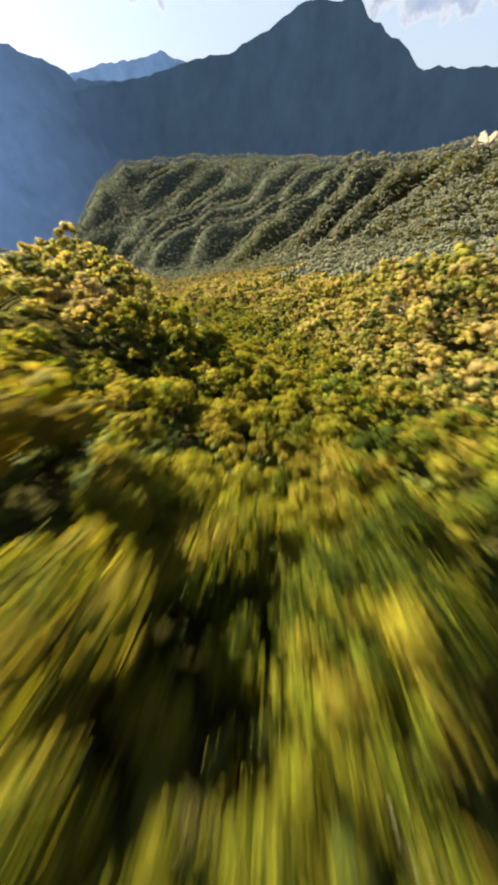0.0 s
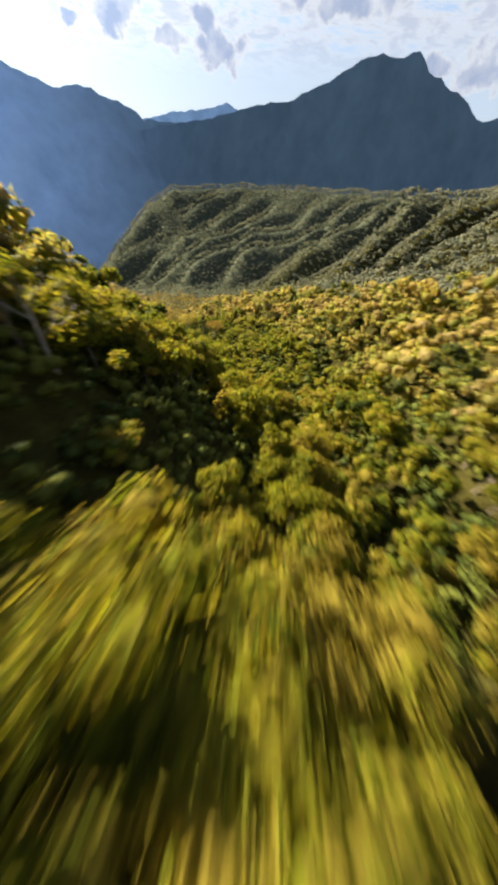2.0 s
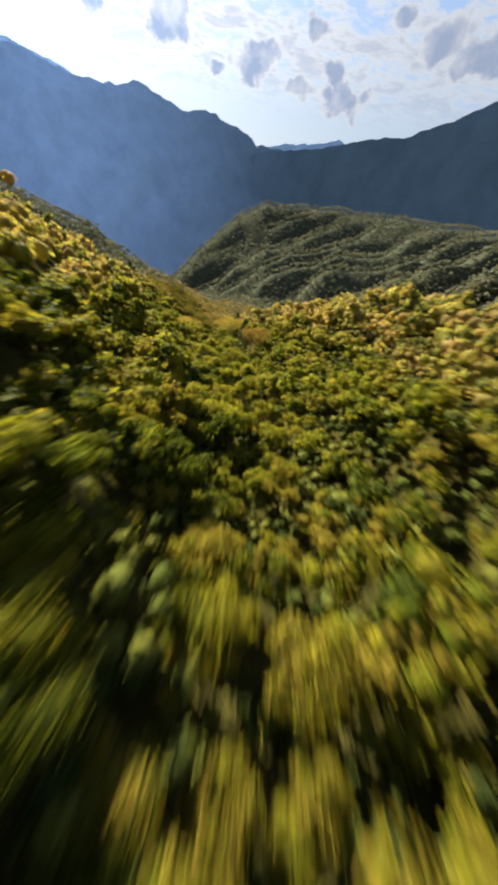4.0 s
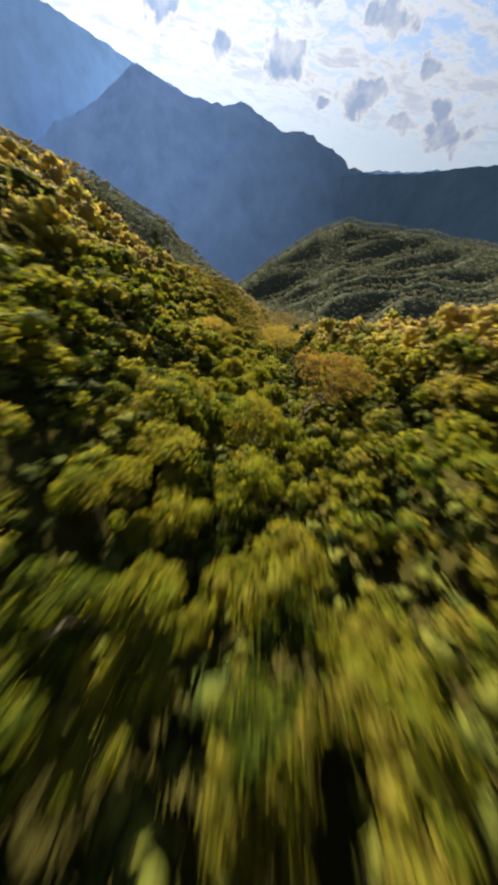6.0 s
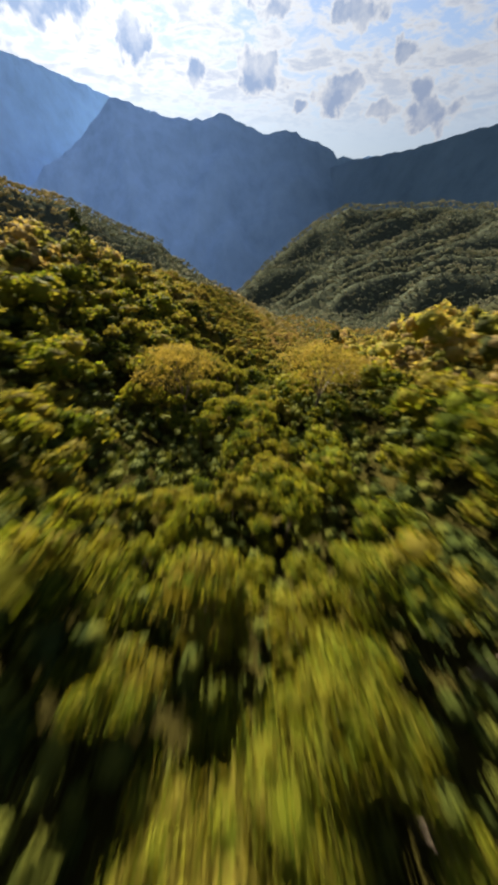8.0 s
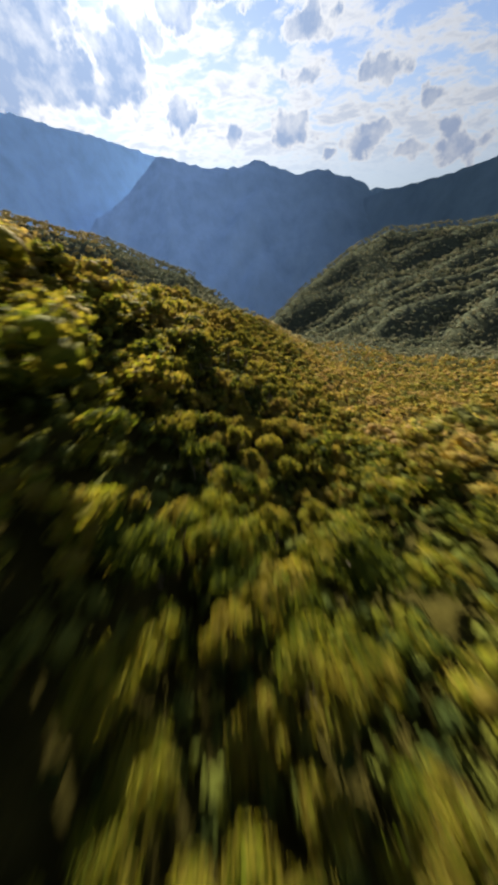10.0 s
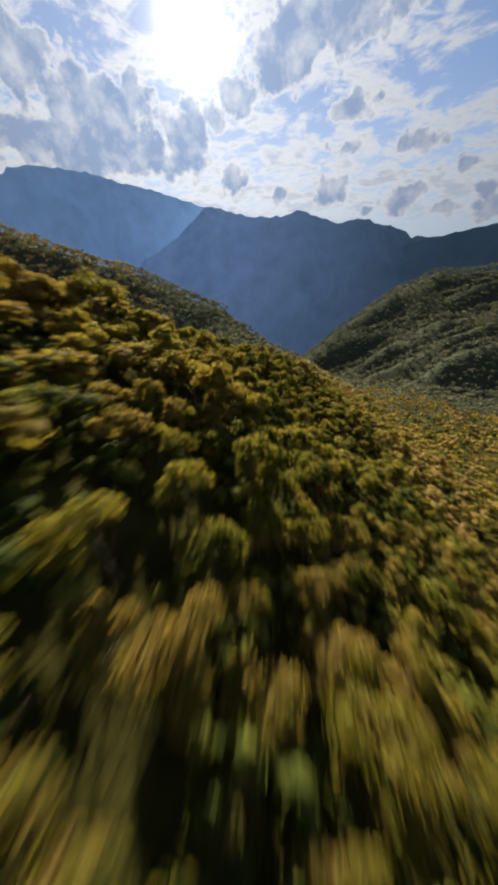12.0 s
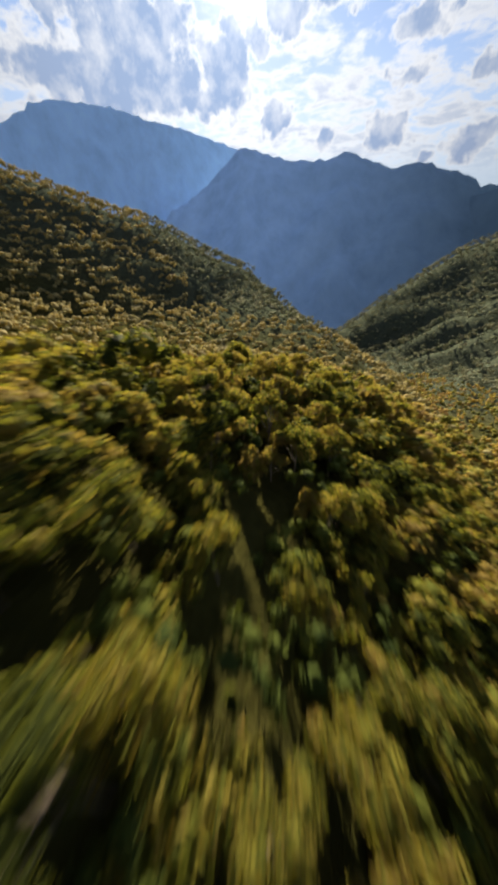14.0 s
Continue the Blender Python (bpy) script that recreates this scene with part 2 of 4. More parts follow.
def ground_material():
    mat, n, shader, out, place = material("forest_floor")
    a = n.noise(place.outputs["Position"], 0.35, 8, 0.65)
    b = n.noise(place.outputs["Position"], 0.02, 4)
    earth = n.ramp(a.outputs["Fac"], [(0.25, (0.014, 0.013, 0.005)), (0.55, (0.040, 0.036, 0.010)), (0.8, (0.075, 0.064, 0.018))])
    grown = n.ramp(a.outputs["Fac"], [(0.25, (0.016, 0.017, 0.006)), (0.6, (0.050, 0.048, 0.014)), (0.85, (0.09, 0.078, 0.024))])
    floor = n.mix(n.smooth(b.outputs["Fac"], 0.4, 0.6), earth, grown)
    # beyond the gully the floor is low brush, distance haze in its grey-green
    along = n.add("ShaderNodeSeparateXYZ")
    n.link(place.outputs["Position"], along.inputs[0])
    brush = n.ramp(a.outputs["Fac"], [(0.3, (0.034, 0.042, 0.030)), (0.7, (0.070, 0.080, 0.056))])
    n.link(n.mix(n.smooth(along.outputs["Y"], 240.0, 380.0), floor, brush), shader.inputs["Base Color"])
    shader.inputs["Roughness"].default_value = 1.0
    shader.inputs["Specular IOR Level"].default_value = 0.0
    bump = n.add("ShaderNodeBump", Strength=1.0, Distance=1.6)
    n.link(a.outputs["Fac"], bump.inputs["Height"])
    n.link(bump.outputs[0], shader.inputs["Normal"])
    return mat


forest_floor = ground_material()


def rock_material():
    mat, n, shader, out, place = material("pale_rock")
    veins = n.noise(n.vec("MULTIPLY", place.outputs["Position"], (1, 1, 2.5)), 0.25, 8, 0.7)
    stain = n.noise(place.outputs["Position"], 0.05, 4)
    stone = n.ramp(veins.outputs["Fac"], [(0.3, (0.12, 0.09, 0.06)), (0.55, (0.25, 0.20, 0.145)), (0.8, (0.36, 0.31, 0.245))])
    n.link(n.mix(n.smooth(stain.outputs["Fac"], 0.5, 0.7), stone, (0.10, 0.10, 0.05)), shader.inputs["Base Color"])
    bump = n.add("ShaderNodeBump", Strength=0.8, Distance=2.0)
    n.link(veins.outputs["Fac"], bump.inputs["Height"])
    n.link(bump.outputs[0], shader.inputs["Normal"])
    return mat


pale_rock = rock_material()


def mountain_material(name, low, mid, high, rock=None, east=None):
    """Forested slopes a long way off, with the blue haze of distance put into their colour."""
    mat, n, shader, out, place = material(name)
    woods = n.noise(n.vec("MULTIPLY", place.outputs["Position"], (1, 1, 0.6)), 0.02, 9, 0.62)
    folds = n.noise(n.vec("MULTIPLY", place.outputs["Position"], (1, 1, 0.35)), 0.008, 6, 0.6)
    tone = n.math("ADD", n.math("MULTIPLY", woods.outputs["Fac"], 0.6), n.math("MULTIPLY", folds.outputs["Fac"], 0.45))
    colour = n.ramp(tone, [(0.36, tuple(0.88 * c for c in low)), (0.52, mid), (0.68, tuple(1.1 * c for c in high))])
    if rock:
        normal = n.add("ShaderNodeSeparateXYZ")
        n.link(place.outputs["Normal"], normal.inputs[0])
        steep = n.smooth(n.math("ADD", normal.outputs["Z"], n.math("MULTIPLY", folds.outputs["Fac"], 0.3)), 0.72, 0.55)
        colour = n.mix(steep, colour, rock)
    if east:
        # haze painted thinner towards the east, so the blue darkens there
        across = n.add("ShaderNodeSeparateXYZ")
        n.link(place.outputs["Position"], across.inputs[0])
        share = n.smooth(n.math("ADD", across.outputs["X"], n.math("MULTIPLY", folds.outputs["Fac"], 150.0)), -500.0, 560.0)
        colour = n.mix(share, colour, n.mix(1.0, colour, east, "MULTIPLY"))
    n.link(colour, shader.inputs["Base Color"])
    shader.inputs["Roughness"].default_value = 1.0
    shader.inputs["Specular IOR Level"].default_value = 0.05
    bump = n.add("ShaderNodeBump", Strength=0.45, Distance=14.0)
    n.link(tone, bump.inputs["Height"])
    n.link(bump.outputs[0], shader.inputs["Normal"])
    return mat


mountain_wooded_haze = mountain_material("mountain_wooded_haze", (0.38, 0.57, 0.86), (0.41, 0.60, 0.89), (0.43, 0.62, 0.91), east=(0.26, 0.27, 0.235))
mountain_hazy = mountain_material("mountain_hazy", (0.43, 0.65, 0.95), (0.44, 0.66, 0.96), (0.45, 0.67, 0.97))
mountain_pale_haze = mountain_material("mountain_pale_haze", (0.24, 0.36, 0.52), (0.27, 0.39, 0.55), (0.30, 0.42, 0.58))


# ---- the shape of the land ----
def lattice(ix, iy, seed):
    h = (ix * 374761393 + iy * 668265263 + seed * 974711) & 0xFFFFFFFF
    h = ((h ^ (h >> 13)) * 1274126177) & 0xFFFFFFFF
    return ((h ^ (h >> 16)) & 0xFFFF) / 65535.0 * 2 - 1


def ripple(x, y, seed):
    ix, iy = np.floor(x).astype(np.int64), np.floor(y).astype(np.int64)
    fx, fy = x - ix, y - iy
    fx, fy = fx * fx * (3 - 2 * fx), fy * fy * (3 - 2 * fy)
    a, b = lattice(ix, iy, seed), lattice(ix + 1, iy, seed)
    c, d = lattice(ix, iy + 1, seed), lattice(ix + 1, iy + 1, seed)
    return (a * (1 - fx) + b * fx) * (1 - fy) + (c * (1 - fx) + d * fx) * fy


def fbm(x, y, size, octaves=4, seed=3):
    total, gain, step = 0.0, 1.0, 1.0 / size
    for k in range(octaves):
        total = total + gain * ripple(x * step + 17.3 * k, y * step - 9.1 * k, seed + k)
        gain, step = gain * 0.5, step * 2.03
    return total


def crest(x, y, line):
    """Distance from the plan of a crest line, its height at the foot of that distance, and the side (+1: to the left of its run)."""
    best, high, side, run = np.full(x.shape, 1e9), np.zeros(x.shape), np.zeros(x.shape), np.zeros(x.shape)
    gone = 0.0
    for (ax, ay, az), (bx, by, bz) in zip(line, line[1:]):
        ux, uy = bx - ax, by - ay
        long = math.hypot(ux, uy)
        s = np.clip(((x - ax) * ux + (y - ay) * uy) / long**2, 0, 1)
        d = np.hypot(x - ax - s * ux, y - ay - s * uy)
        near = d < best
        best = np.where(near, d, best)
        high = np.where(near, az + s * (bz - az), high)
        side = np.where(near, np.sign(ux * (y - ay) - uy * (x - ax)), side)
        run = np.where(near, gone + s * long, run)
        gone += long
    return best, high, side, run


def legs(x, y, line):
    """For each leg of a line: the distance from it in plan, and its height there."""
    for (ax, ay, az), (bx, by, bz) in zip(line, line[1:]):
        ux, uy = bx - ax, by - ay
        s = np.clip(((x - ax) * ux + (y - ay) * uy) / (ux * ux + uy * uy), 0, 1)
        yield np.hypot(x - ax - s * ux, y - ay - s * uy), az + s * (bz - az)


def flanked(x, y, line, reach, drop, steep):
    """A ridge whose near flank falls by the given drops at the given distances; its far flank and its end fall steeply."""
    high = np.full(x.shape, -1e4)
    for k, ((ax, ay, az), (bx, by, bz)) in enumerate(zip(line, line[1:])):
        ux, uy = bx - ax, by - ay
        long = math.hypot(ux, uy)
        raw = ((x - ax) * ux + (y - ay) * uy) / long**2
        s = np.clip(raw, 0, 1)
        d = np.sqrt((x - ax - s * ux) ** 2 + (y - ay - s * uy) ** 2 + 100) - 10
        gentle = np.interp(d, reach, drop)
        behind = np.clip((ux * (y - ay) - uy * (x - ax)) / long / 10, 0, 1)
        behind = np.maximum(behind, np.clip(-raw * long / (220 if k else 60), 0, 1))
        here = az + s * (bz - az) - gentle - behind * np.maximum(steep * d - gentle, 0)
        high = np.maximum(high, here) + 4 * np.log1p(np.exp(-np.abs(high - here) / 4))
    return high


def ridge(x, y, line, slope, round_top=8.0):
    """The highest of the slopes that fall from the legs of a crest line."""
    high = np.full(x.shape, -1e4)
    for d, z in legs(x, y, line):
        high = np.maximum(high, z - slope * (np.sqrt(d * d + round_top**2) - round_top))
    return high


def trough(x, y, line, slope):
    """Slopes that rise from a valley line, and the height of its floor there, eased from leg to leg."""
    near, total, weights = np.full(x.shape, 1e9), 0.0, 0.0
    for d, z in legs(x, y, line):
        near = np.minimum(near, d)
        w = 1.0 / (d + 2.0) ** 5
        total, weights = total + w * z, weights + w
    floor = total / weights
    return floor + slope * np.minimum(np.sqrt(near * near + 36) - 6, 150), floor


def east_of(x, y, line, blend=16.0):
    """0 to the west of a line that runs north, 1 to the east of it, with a soft change over it."""
    ys, xs = [p[1] for p in line], [p[0] for p in line]
    s = np.clip((x - np.interp(y, ys, xs)) / blend + 0.5, 0, 1)
    return s * s * (3 - 2 * s)


def two_sided(x, y, line, west, east, round_top=8.0):
    """A ridge with a slope of its own on either side, its height eased from leg to leg."""
    e = east_of(x, y, line)
    near, total, weights = np.full(x.shape, 1e9), 0.0, 0.0
    for d, z in legs(x, y, line):
        near = np.minimum(near, d)
        w = 1.0 / (d + 2.0) ** 5
        total, weights = total + w * z, weights + w
    return total / weights - (west + (east - west) * e) * (np.sqrt(near * near + round_top**2) - round_top)


GULLY = [(-110, -260, 235), (-54, -151, 166), (-36, -128, 149), (-14, -104, 128), (-2, -72, 112), (0, -20, 92), (-2, 10, 82.5), (-3, 40, 72), (4, 75, 59), (18, 110, 43),
         (28, 150, 28), (35, 190, 14), (40, 250, -6), (35, 333, -24), (0, 450, -52), (-40, 620, -110), (-60, 900, -235)]
LEFT_CREST = [(-150, -260, 246), (-88, -140, 188), (-64, -110, 161), (-52, -84, 154.5), (-46, -60, 150), (-40, -27, 135), (-37, 5, 119), (-36, 29, 103), (-36, 46, 94), (-32, 67, 83), (-34, 100, 72.5), (-34, 118, 69), (-32, 136, 62), (-27, 150, 56.5), (-14, 180, 45.5), (12, 205, 24)]
RIGHT_CREST = [(95, -260, 232), (66, -165, 178), (50, -122, 152), (45, -97, 141), (42, -78, 129), (40, -60, 121.5), (38, -40, 115), (35, -20, 108.5), (32, 0, 100.5), (33, 20, 91), (36, 40, 83), (40, 70, 71), (46, 100, 56), (47, 125, 41), (46, 160, 23), (45, 200, 8)]
SPUR = [(-60, 540, -92), (-30, 560, -66), (0, 582, -34), (40, 610, 1), (90, 640, 36), (157, 678, 64), (300, 650, 72), (410, 560, 79), (480, 460, 85), (530, 370, 92), (580, 290, 101), (620, 220, 124), (760, 60, 170)]
LEFT_FAR = [(20, 490, -84), (-30, 462, -72), (-56, 449, -40), (-72, 446, -19), (-88, 443, -4), (-112, 437, 17), (-154, 429, 25), (-206, 418, 57), (-257, 408, 83), (-306, 399, 97), (-420, 395, 126), (-620, 360, 195), (-900, 200, 260)]


def land(x, y):
    """Height of the ground, trees not counted."""
    x, y = np.asarray(x, float), np.asarray(y, float)
    wx, wy = x + 3 * fbm(x, y, 60, 3, 31), y + 3 * fbm(x, y, 60, 3, 47)
    e = east_of(wx, wy, GULLY)
    flank = (1 - e) * np.interp(y, [-150, -125, -100, -60, 30, 105], [0.44, 0.62, 0.82, 0.97, 0.80, 0.56]) + e * np.interp(y, [-150, -122, -95, -75, -40, 0, 20, 45, 75, 110], [0.45, 0.88, 0.58, 0.44, 0.62, 0.78, 0.48, 0.38, 0.44, 0.16])
    valley, floor = trough(wx, wy, GULLY, flank)
    caps = np.stack([two_sided(wx, wy, LEFT_CREST, 0.35, 0.58, 5), two_sided(wx, wy, RIGHT_CREST, 0.10, 0.45)])
    # the gully's flanks rise no higher than the crests that bound them
    top = np.maximum(np.maximum(caps[0], caps[1]), floor)
    near = np.minimum(valley, np.maximum(top, floor + 2))
    # side ridges run down the spur from east to west, rounded on top, and fork on the way
    bend = y - 0.22 * x + 26 * fbm(x, y, 230, 2, 71) + 12 * fbm(x, y, 70, 2, 5)
    wave = bend / 58 * math.pi + 0.6 * np.sin(x / 83 + 1.1 * fbm(x, y, 160, 2, 9)) + 0.5 * fbm(x, y, 110, 3, 41)
    ribs = (10 + 9 * fbm(x, y, 130, 2, 29)) * (np.abs(np.sin(wave)) - 0.6) * 1.6 + 5.0 * fbm(x, y, 40, 3, 15)
    spur = flanked(wx, wy, SPUR, [0, 100, 250, 700], [0, 42, 66, 250], 0.95) + ribs * np.clip(crest(wx, wy, SPUR)[0] / 60, 0.15, 1)
    left_far = ridge(wx, wy, LEFT_FAR, np.interp(x, [-150, -95], [0.45, 1.0]), 8) + 0.4 * ribs * np.clip(-x / 90 - 0.4, 0, 1)
    stack = np.stack([near, spur, left_far, np.interp(y, [470, 700], [-95.0, -235.0])])
    peak = stack.max(0)
    z = peak + 5 * np.log(np.exp((stack - peak) / 5).sum(0))
    # the far floor is sunk here to keep it out of the camera's view
    z = z - 150 * np.clip((y - 640) / 200, 0, 1) * np.clip((60 - x) / 100, 0, 1)
    return z + 1.2 * fbm(x, y, 22, 3, 11) + np.clip((np.hypot(x, y - 300) - 900) * 0.02, 0, 60)


def mesh_from(name, verts, faces, mats, smooth=True, index=None):
    """A mesh from numpy arrays; faces all have the same number of corners."""
    mesh = bpy.data.meshes.new(name)
    verts, faces = np.asarray(verts, np.float32), np.asarray(faces, np.int32)
    count, sides = faces.shape
    mesh.vertices.add(len(verts))
    mesh.vertices.foreach_set("co", verts.ravel())
    mesh.loops.add(count * sides)
    mesh.loops.foreach_set("vertex_index", faces.ravel())
    mesh.polygons.add(count)
    mesh.polygons.foreach_set("loop_start", np.arange(0, count * sides, sides, dtype=np.int32))
    mesh.polygons.foreach_set("loop_total", np.full(count, sides, np.int32))
    for mat in mats:
        mesh.materials.append(mat)
    if index is not None:
        mesh.polygons.foreach_set("material_index", np.asarray(index, np.int32))
    mesh.polygons.foreach_set("use_smooth", np.full(count, smooth))
    mesh.update(calc_edges=True)
    mesh.validate()
    return mesh


def grid_faces(rows, cols):
    i = np.arange(rows * cols).reshape(rows, cols)
    return np.stack([i[:-1, :-1], i[:-1, 1:], i[1:, 1:], i[1:, :-1]], -1).reshape(-1, 4)


def build_ground():
    u = np.linspace(-1, 1, 320)
    gx = 60 + 3300 * np.sinh(4.2 * u) / math.sinh(4.2)
    gy = 140 + 3300 * np.sinh(4.0 * u) / math.sinh(4.0)
    x, y = np.meshgrid(gx, gy)
    # far off, where the sheet is coarse, it lies a little below the roots
    low = 4.0 * np.clip((np.hypot(x, y) - 170) / 120, 0, 1)
    verts = np.stack([x, y, land(x, y) - low], -1).reshape(-1, 3)
    ob = new("ground", mesh_from("ground", verts, grid_faces(320, 320), [forest_floor]))
    return tagged(ob, "dark forest floor of a steep mountain gully", "ground", kind="structure")


build_ground()


def mountain(name, line, foot, near_slope, far_slope, mat, label, rough=26, seed=1, step=20):
    """A range: slopes fall on both sides of a crest line, cut by gullies."""
    pts = [Vector(p) for p in line]
    runs = [0.0]
    for a, b in zip(pts, pts[1:]):
        runs.append(runs[-1] + (b.xy - a.xy).length)
    s = np.arange(0, runs[-1] + step, step)
    cx, cy, cz = (np.interp(s, runs, [p[k] for p in pts]) for k in range(3))
    tx, ty = np.gradient(cx), np.gradient(cy)
    for k in range(6):
        tx, ty = np.convolve(np.pad(tx, 3, "edge"), np.ones(7) / 7, "valid"), np.convolve(np.pad(ty, 3, "edge"), np.ones(7) / 7, "valid")
    size = np.hypot(tx, ty)
    nx, ny = ty / size, -tx / size  # to the right of the run: towards the valley
    drop = float(cz.max() - foot)
    reach = np.r_[-np.linspace(1, 0, 14)[:-1] ** 1.5 * drop / far_slope, np.linspace(0, 1, 44) ** 1.35 * drop / near_slope]
    ss, rr = np.meshgrid(s, reach, indexing="ij")
    x, y = cx[:, None] + nx[:, None] * rr, cy[:, None] + ny[:, None] * rr
    out = np.abs(rr)
    fall = np.where(rr > 0, near_slope, far_slope) * out
    worn = np.clip(out / 90, 0, 1)
    ribs = np.abs(fbm(ss + 0.7 * rr, rr * 0.9, 150, 5, seed)) * 2 - 0.7
    z = cz[:, None] - fall + worn * rough * ribs + 3.0 * fbm(x, y, 26, 3, seed + 9) + 3.5 * (1 - worn) * fbm(ss, rr, 17, 4, seed + 4)
    verts = np.stack([x, y, np.maximum(z, foot - 40)], -1).reshape(-1, 3)
    mesh = mesh_from(name, verts, grid_faces(len(s), len(reach)), [mat])
    # a sharp break of slope along the crest
    soft = np.tile(np.arange(len(reach) - 1) >= 17, len(s) - 1)
    mesh.polygons.foreach_set("use_smooth", soft)
    mesh.update()
    return tagged(new(name, mesh), label, "mountain", kind="structure")


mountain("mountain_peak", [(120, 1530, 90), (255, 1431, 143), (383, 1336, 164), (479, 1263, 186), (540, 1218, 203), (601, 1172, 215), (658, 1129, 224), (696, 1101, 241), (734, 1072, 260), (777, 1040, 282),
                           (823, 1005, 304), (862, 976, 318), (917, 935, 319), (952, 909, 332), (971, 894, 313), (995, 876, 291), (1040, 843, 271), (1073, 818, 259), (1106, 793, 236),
                           (1142, 766, 208), (1181, 737, 220), (1221, 707, 214), (1315, 636, 221), (1450, 530, 245), (1700, 340, 280)], -230, 2.4, 2.4, mountain_wooded_haze,
         "forested mountain with a sharp rocky peak, dark blue haze in its colour", rough=12, seed=2)
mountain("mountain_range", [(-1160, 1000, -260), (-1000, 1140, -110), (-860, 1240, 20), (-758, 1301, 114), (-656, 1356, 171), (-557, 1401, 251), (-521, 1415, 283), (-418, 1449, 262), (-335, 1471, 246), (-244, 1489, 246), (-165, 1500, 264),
                            (-80, 1508, 236), (-10, 1508, 218), (70, 1507, 226), (165, 1499, 205), (265, 1484, 163), (400, 1500, 160), (560, 1520, 170)], -230, 1.0, 6.0, mountain_wooded_haze,
         "shaded mountain range beyond the valley, blue haze in its colour", rough=14, seed=21)
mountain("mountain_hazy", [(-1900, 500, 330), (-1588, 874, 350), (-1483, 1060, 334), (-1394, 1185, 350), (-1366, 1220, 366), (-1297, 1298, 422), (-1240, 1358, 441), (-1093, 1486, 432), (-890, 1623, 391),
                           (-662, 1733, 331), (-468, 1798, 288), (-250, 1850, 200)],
         -230, 1.7, 0.8, mountain_hazy, "high mountain with bright pale blue haze in its colour", rough=14, seed=33)
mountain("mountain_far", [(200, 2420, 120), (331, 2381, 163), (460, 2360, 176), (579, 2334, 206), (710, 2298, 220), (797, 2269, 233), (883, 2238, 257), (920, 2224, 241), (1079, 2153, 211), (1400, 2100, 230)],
         -230, 1.3, 2.0, mountain_pale_haze, "distant mountain ridge, pale haze in its colour", rough=5, seed=44, step=22)


# ---- trees ----
def leaf_cards(rng, centres, radii, per, size, squash=0.8, wide=0.5):
    """Leaves on the outside of rounded boughs: folded diamonds that lie about along the bough's surface."""
    verts, faces = [], []
    for c, r, k in zip(centres, radii, per):
        way = rng.normal(size=(k, 3))
        way[:, 2] = np.abs(way[:, 2]) * 1.1 - 0.45
        way /= np.linalg.norm(way, axis=1)[:, None]
        at = c + way * r * np.array([1, 1, squash]) * rng.uniform(0.74, 1.16, (k, 1))
        normal = way + rng.normal(size=(k, 3)) * 0.36
        normal /= np.linalg.norm(normal, axis=1)[:, None]
        a = np.cross(normal, rng.normal(size=(k, 3)))
        a /= np.linalg.norm(a, axis=1)[:, None]
        b = np.cross(normal, a)
        l = size * rng.uniform(0.6, 1.35, (k, 1))
        quad = np.stack([at - a * l, at - b * l * wide - normal * l * 0.12, at + a * l - normal * l * 0.3, at + b * l * wide - normal * l * 0.12], 1)
        start = len(verts) * 4 if not verts else sum(len(v) for v in verts)
        verts.append(quad.reshape(-1, 3))
        faces.append(start + np.arange(k * 4).reshape(k, 4))
    return np.concatenate(verts), np.concatenate(faces)


def sphere_arrays(level):
    bm = bmesh.new()
    bmesh.ops.create_icosphere(bm, subdivisions=level, radius=1)
    v = np.array([p.co[:] for p in bm.verts])
    f = np.array([[p.index for p in face.verts] for face in bm.faces])
    bm.free()
    return v, f


BALL1, BALL2 = sphere_arrays(1), sphere_arrays(2)


def boughs(rng, radius, height, count):
    """Centres and radii of the rounded masses of a crown whose top is at height; the trunk is at 0, 0."""
    centres, radii = [], []
    for k in range(count):
        angle = k * 2.4 + rng.uniform(-0.5, 0.5)
        out = radius * math.sqrt((k + 0.4) / count) * rng.uniform(0.75, 1.0)
        r = radius * rng.uniform(0.30, 0.46)
        lift = height - r * 0.8 - (out / radius) ** 2 * radius * rng.uniform(0.35, 0.8) - rng.uniform(0, 0.12) * height
        centres.append((out * math.cos(angle), out * math.sin(angle), lift))
        radii.append(r)
    return np.array(centres), np.array(radii)


def crown_arrays(rng, radius, height, count, per, size, core=0.70, ball=None, whole=True):
    centres, radii = boughs(rng, radius, height, count)
    verts, faces = leaf_cards(rng, centres, radii, [per] * count, size, wide=0.5 if whole else 0.9)
    tri = np.concatenate([faces[:, [0, 1, 2]], faces[:, [0, 2, 3]]]) if whole else faces[:, [0, 1, 2]]
    parts_v, parts_f, start = [verts], [tri], len(verts)
    if core:
        bv, bf = ball or BALL1
        for c, r in zip(centres, radii):
            lump = bv * r * np.array([core, core, core * 0.8]) * rng.uniform(0.62 if core < 1 else 0.86, 1.2 if core < 1 else 1.1, (len(bv), 1)) + c
            parts_v.append(lump)
            parts_f.append(bf + start)
            start += len(bv)
    return np.concatenate(parts_v), np.concatenate(parts_f), centres


def tube(rng, points, radii, sides=6):
    verts, faces = [], []
    for (p, r) in zip(points, radii):
        for k in range(sides):
            a = 2 * math.pi * k / sides
            verts.append((p[0] + r * math.cos(a), p[1] + r * math.sin(a), p[2]))
    for j in range(len(points) - 1):
        for k in range(sides):
            a, b = j * sides + k, j * sides + (k + 1) % sides
            faces.append((a, b, b + sides, a + sides))
    return np.array(verts), np.array(faces)


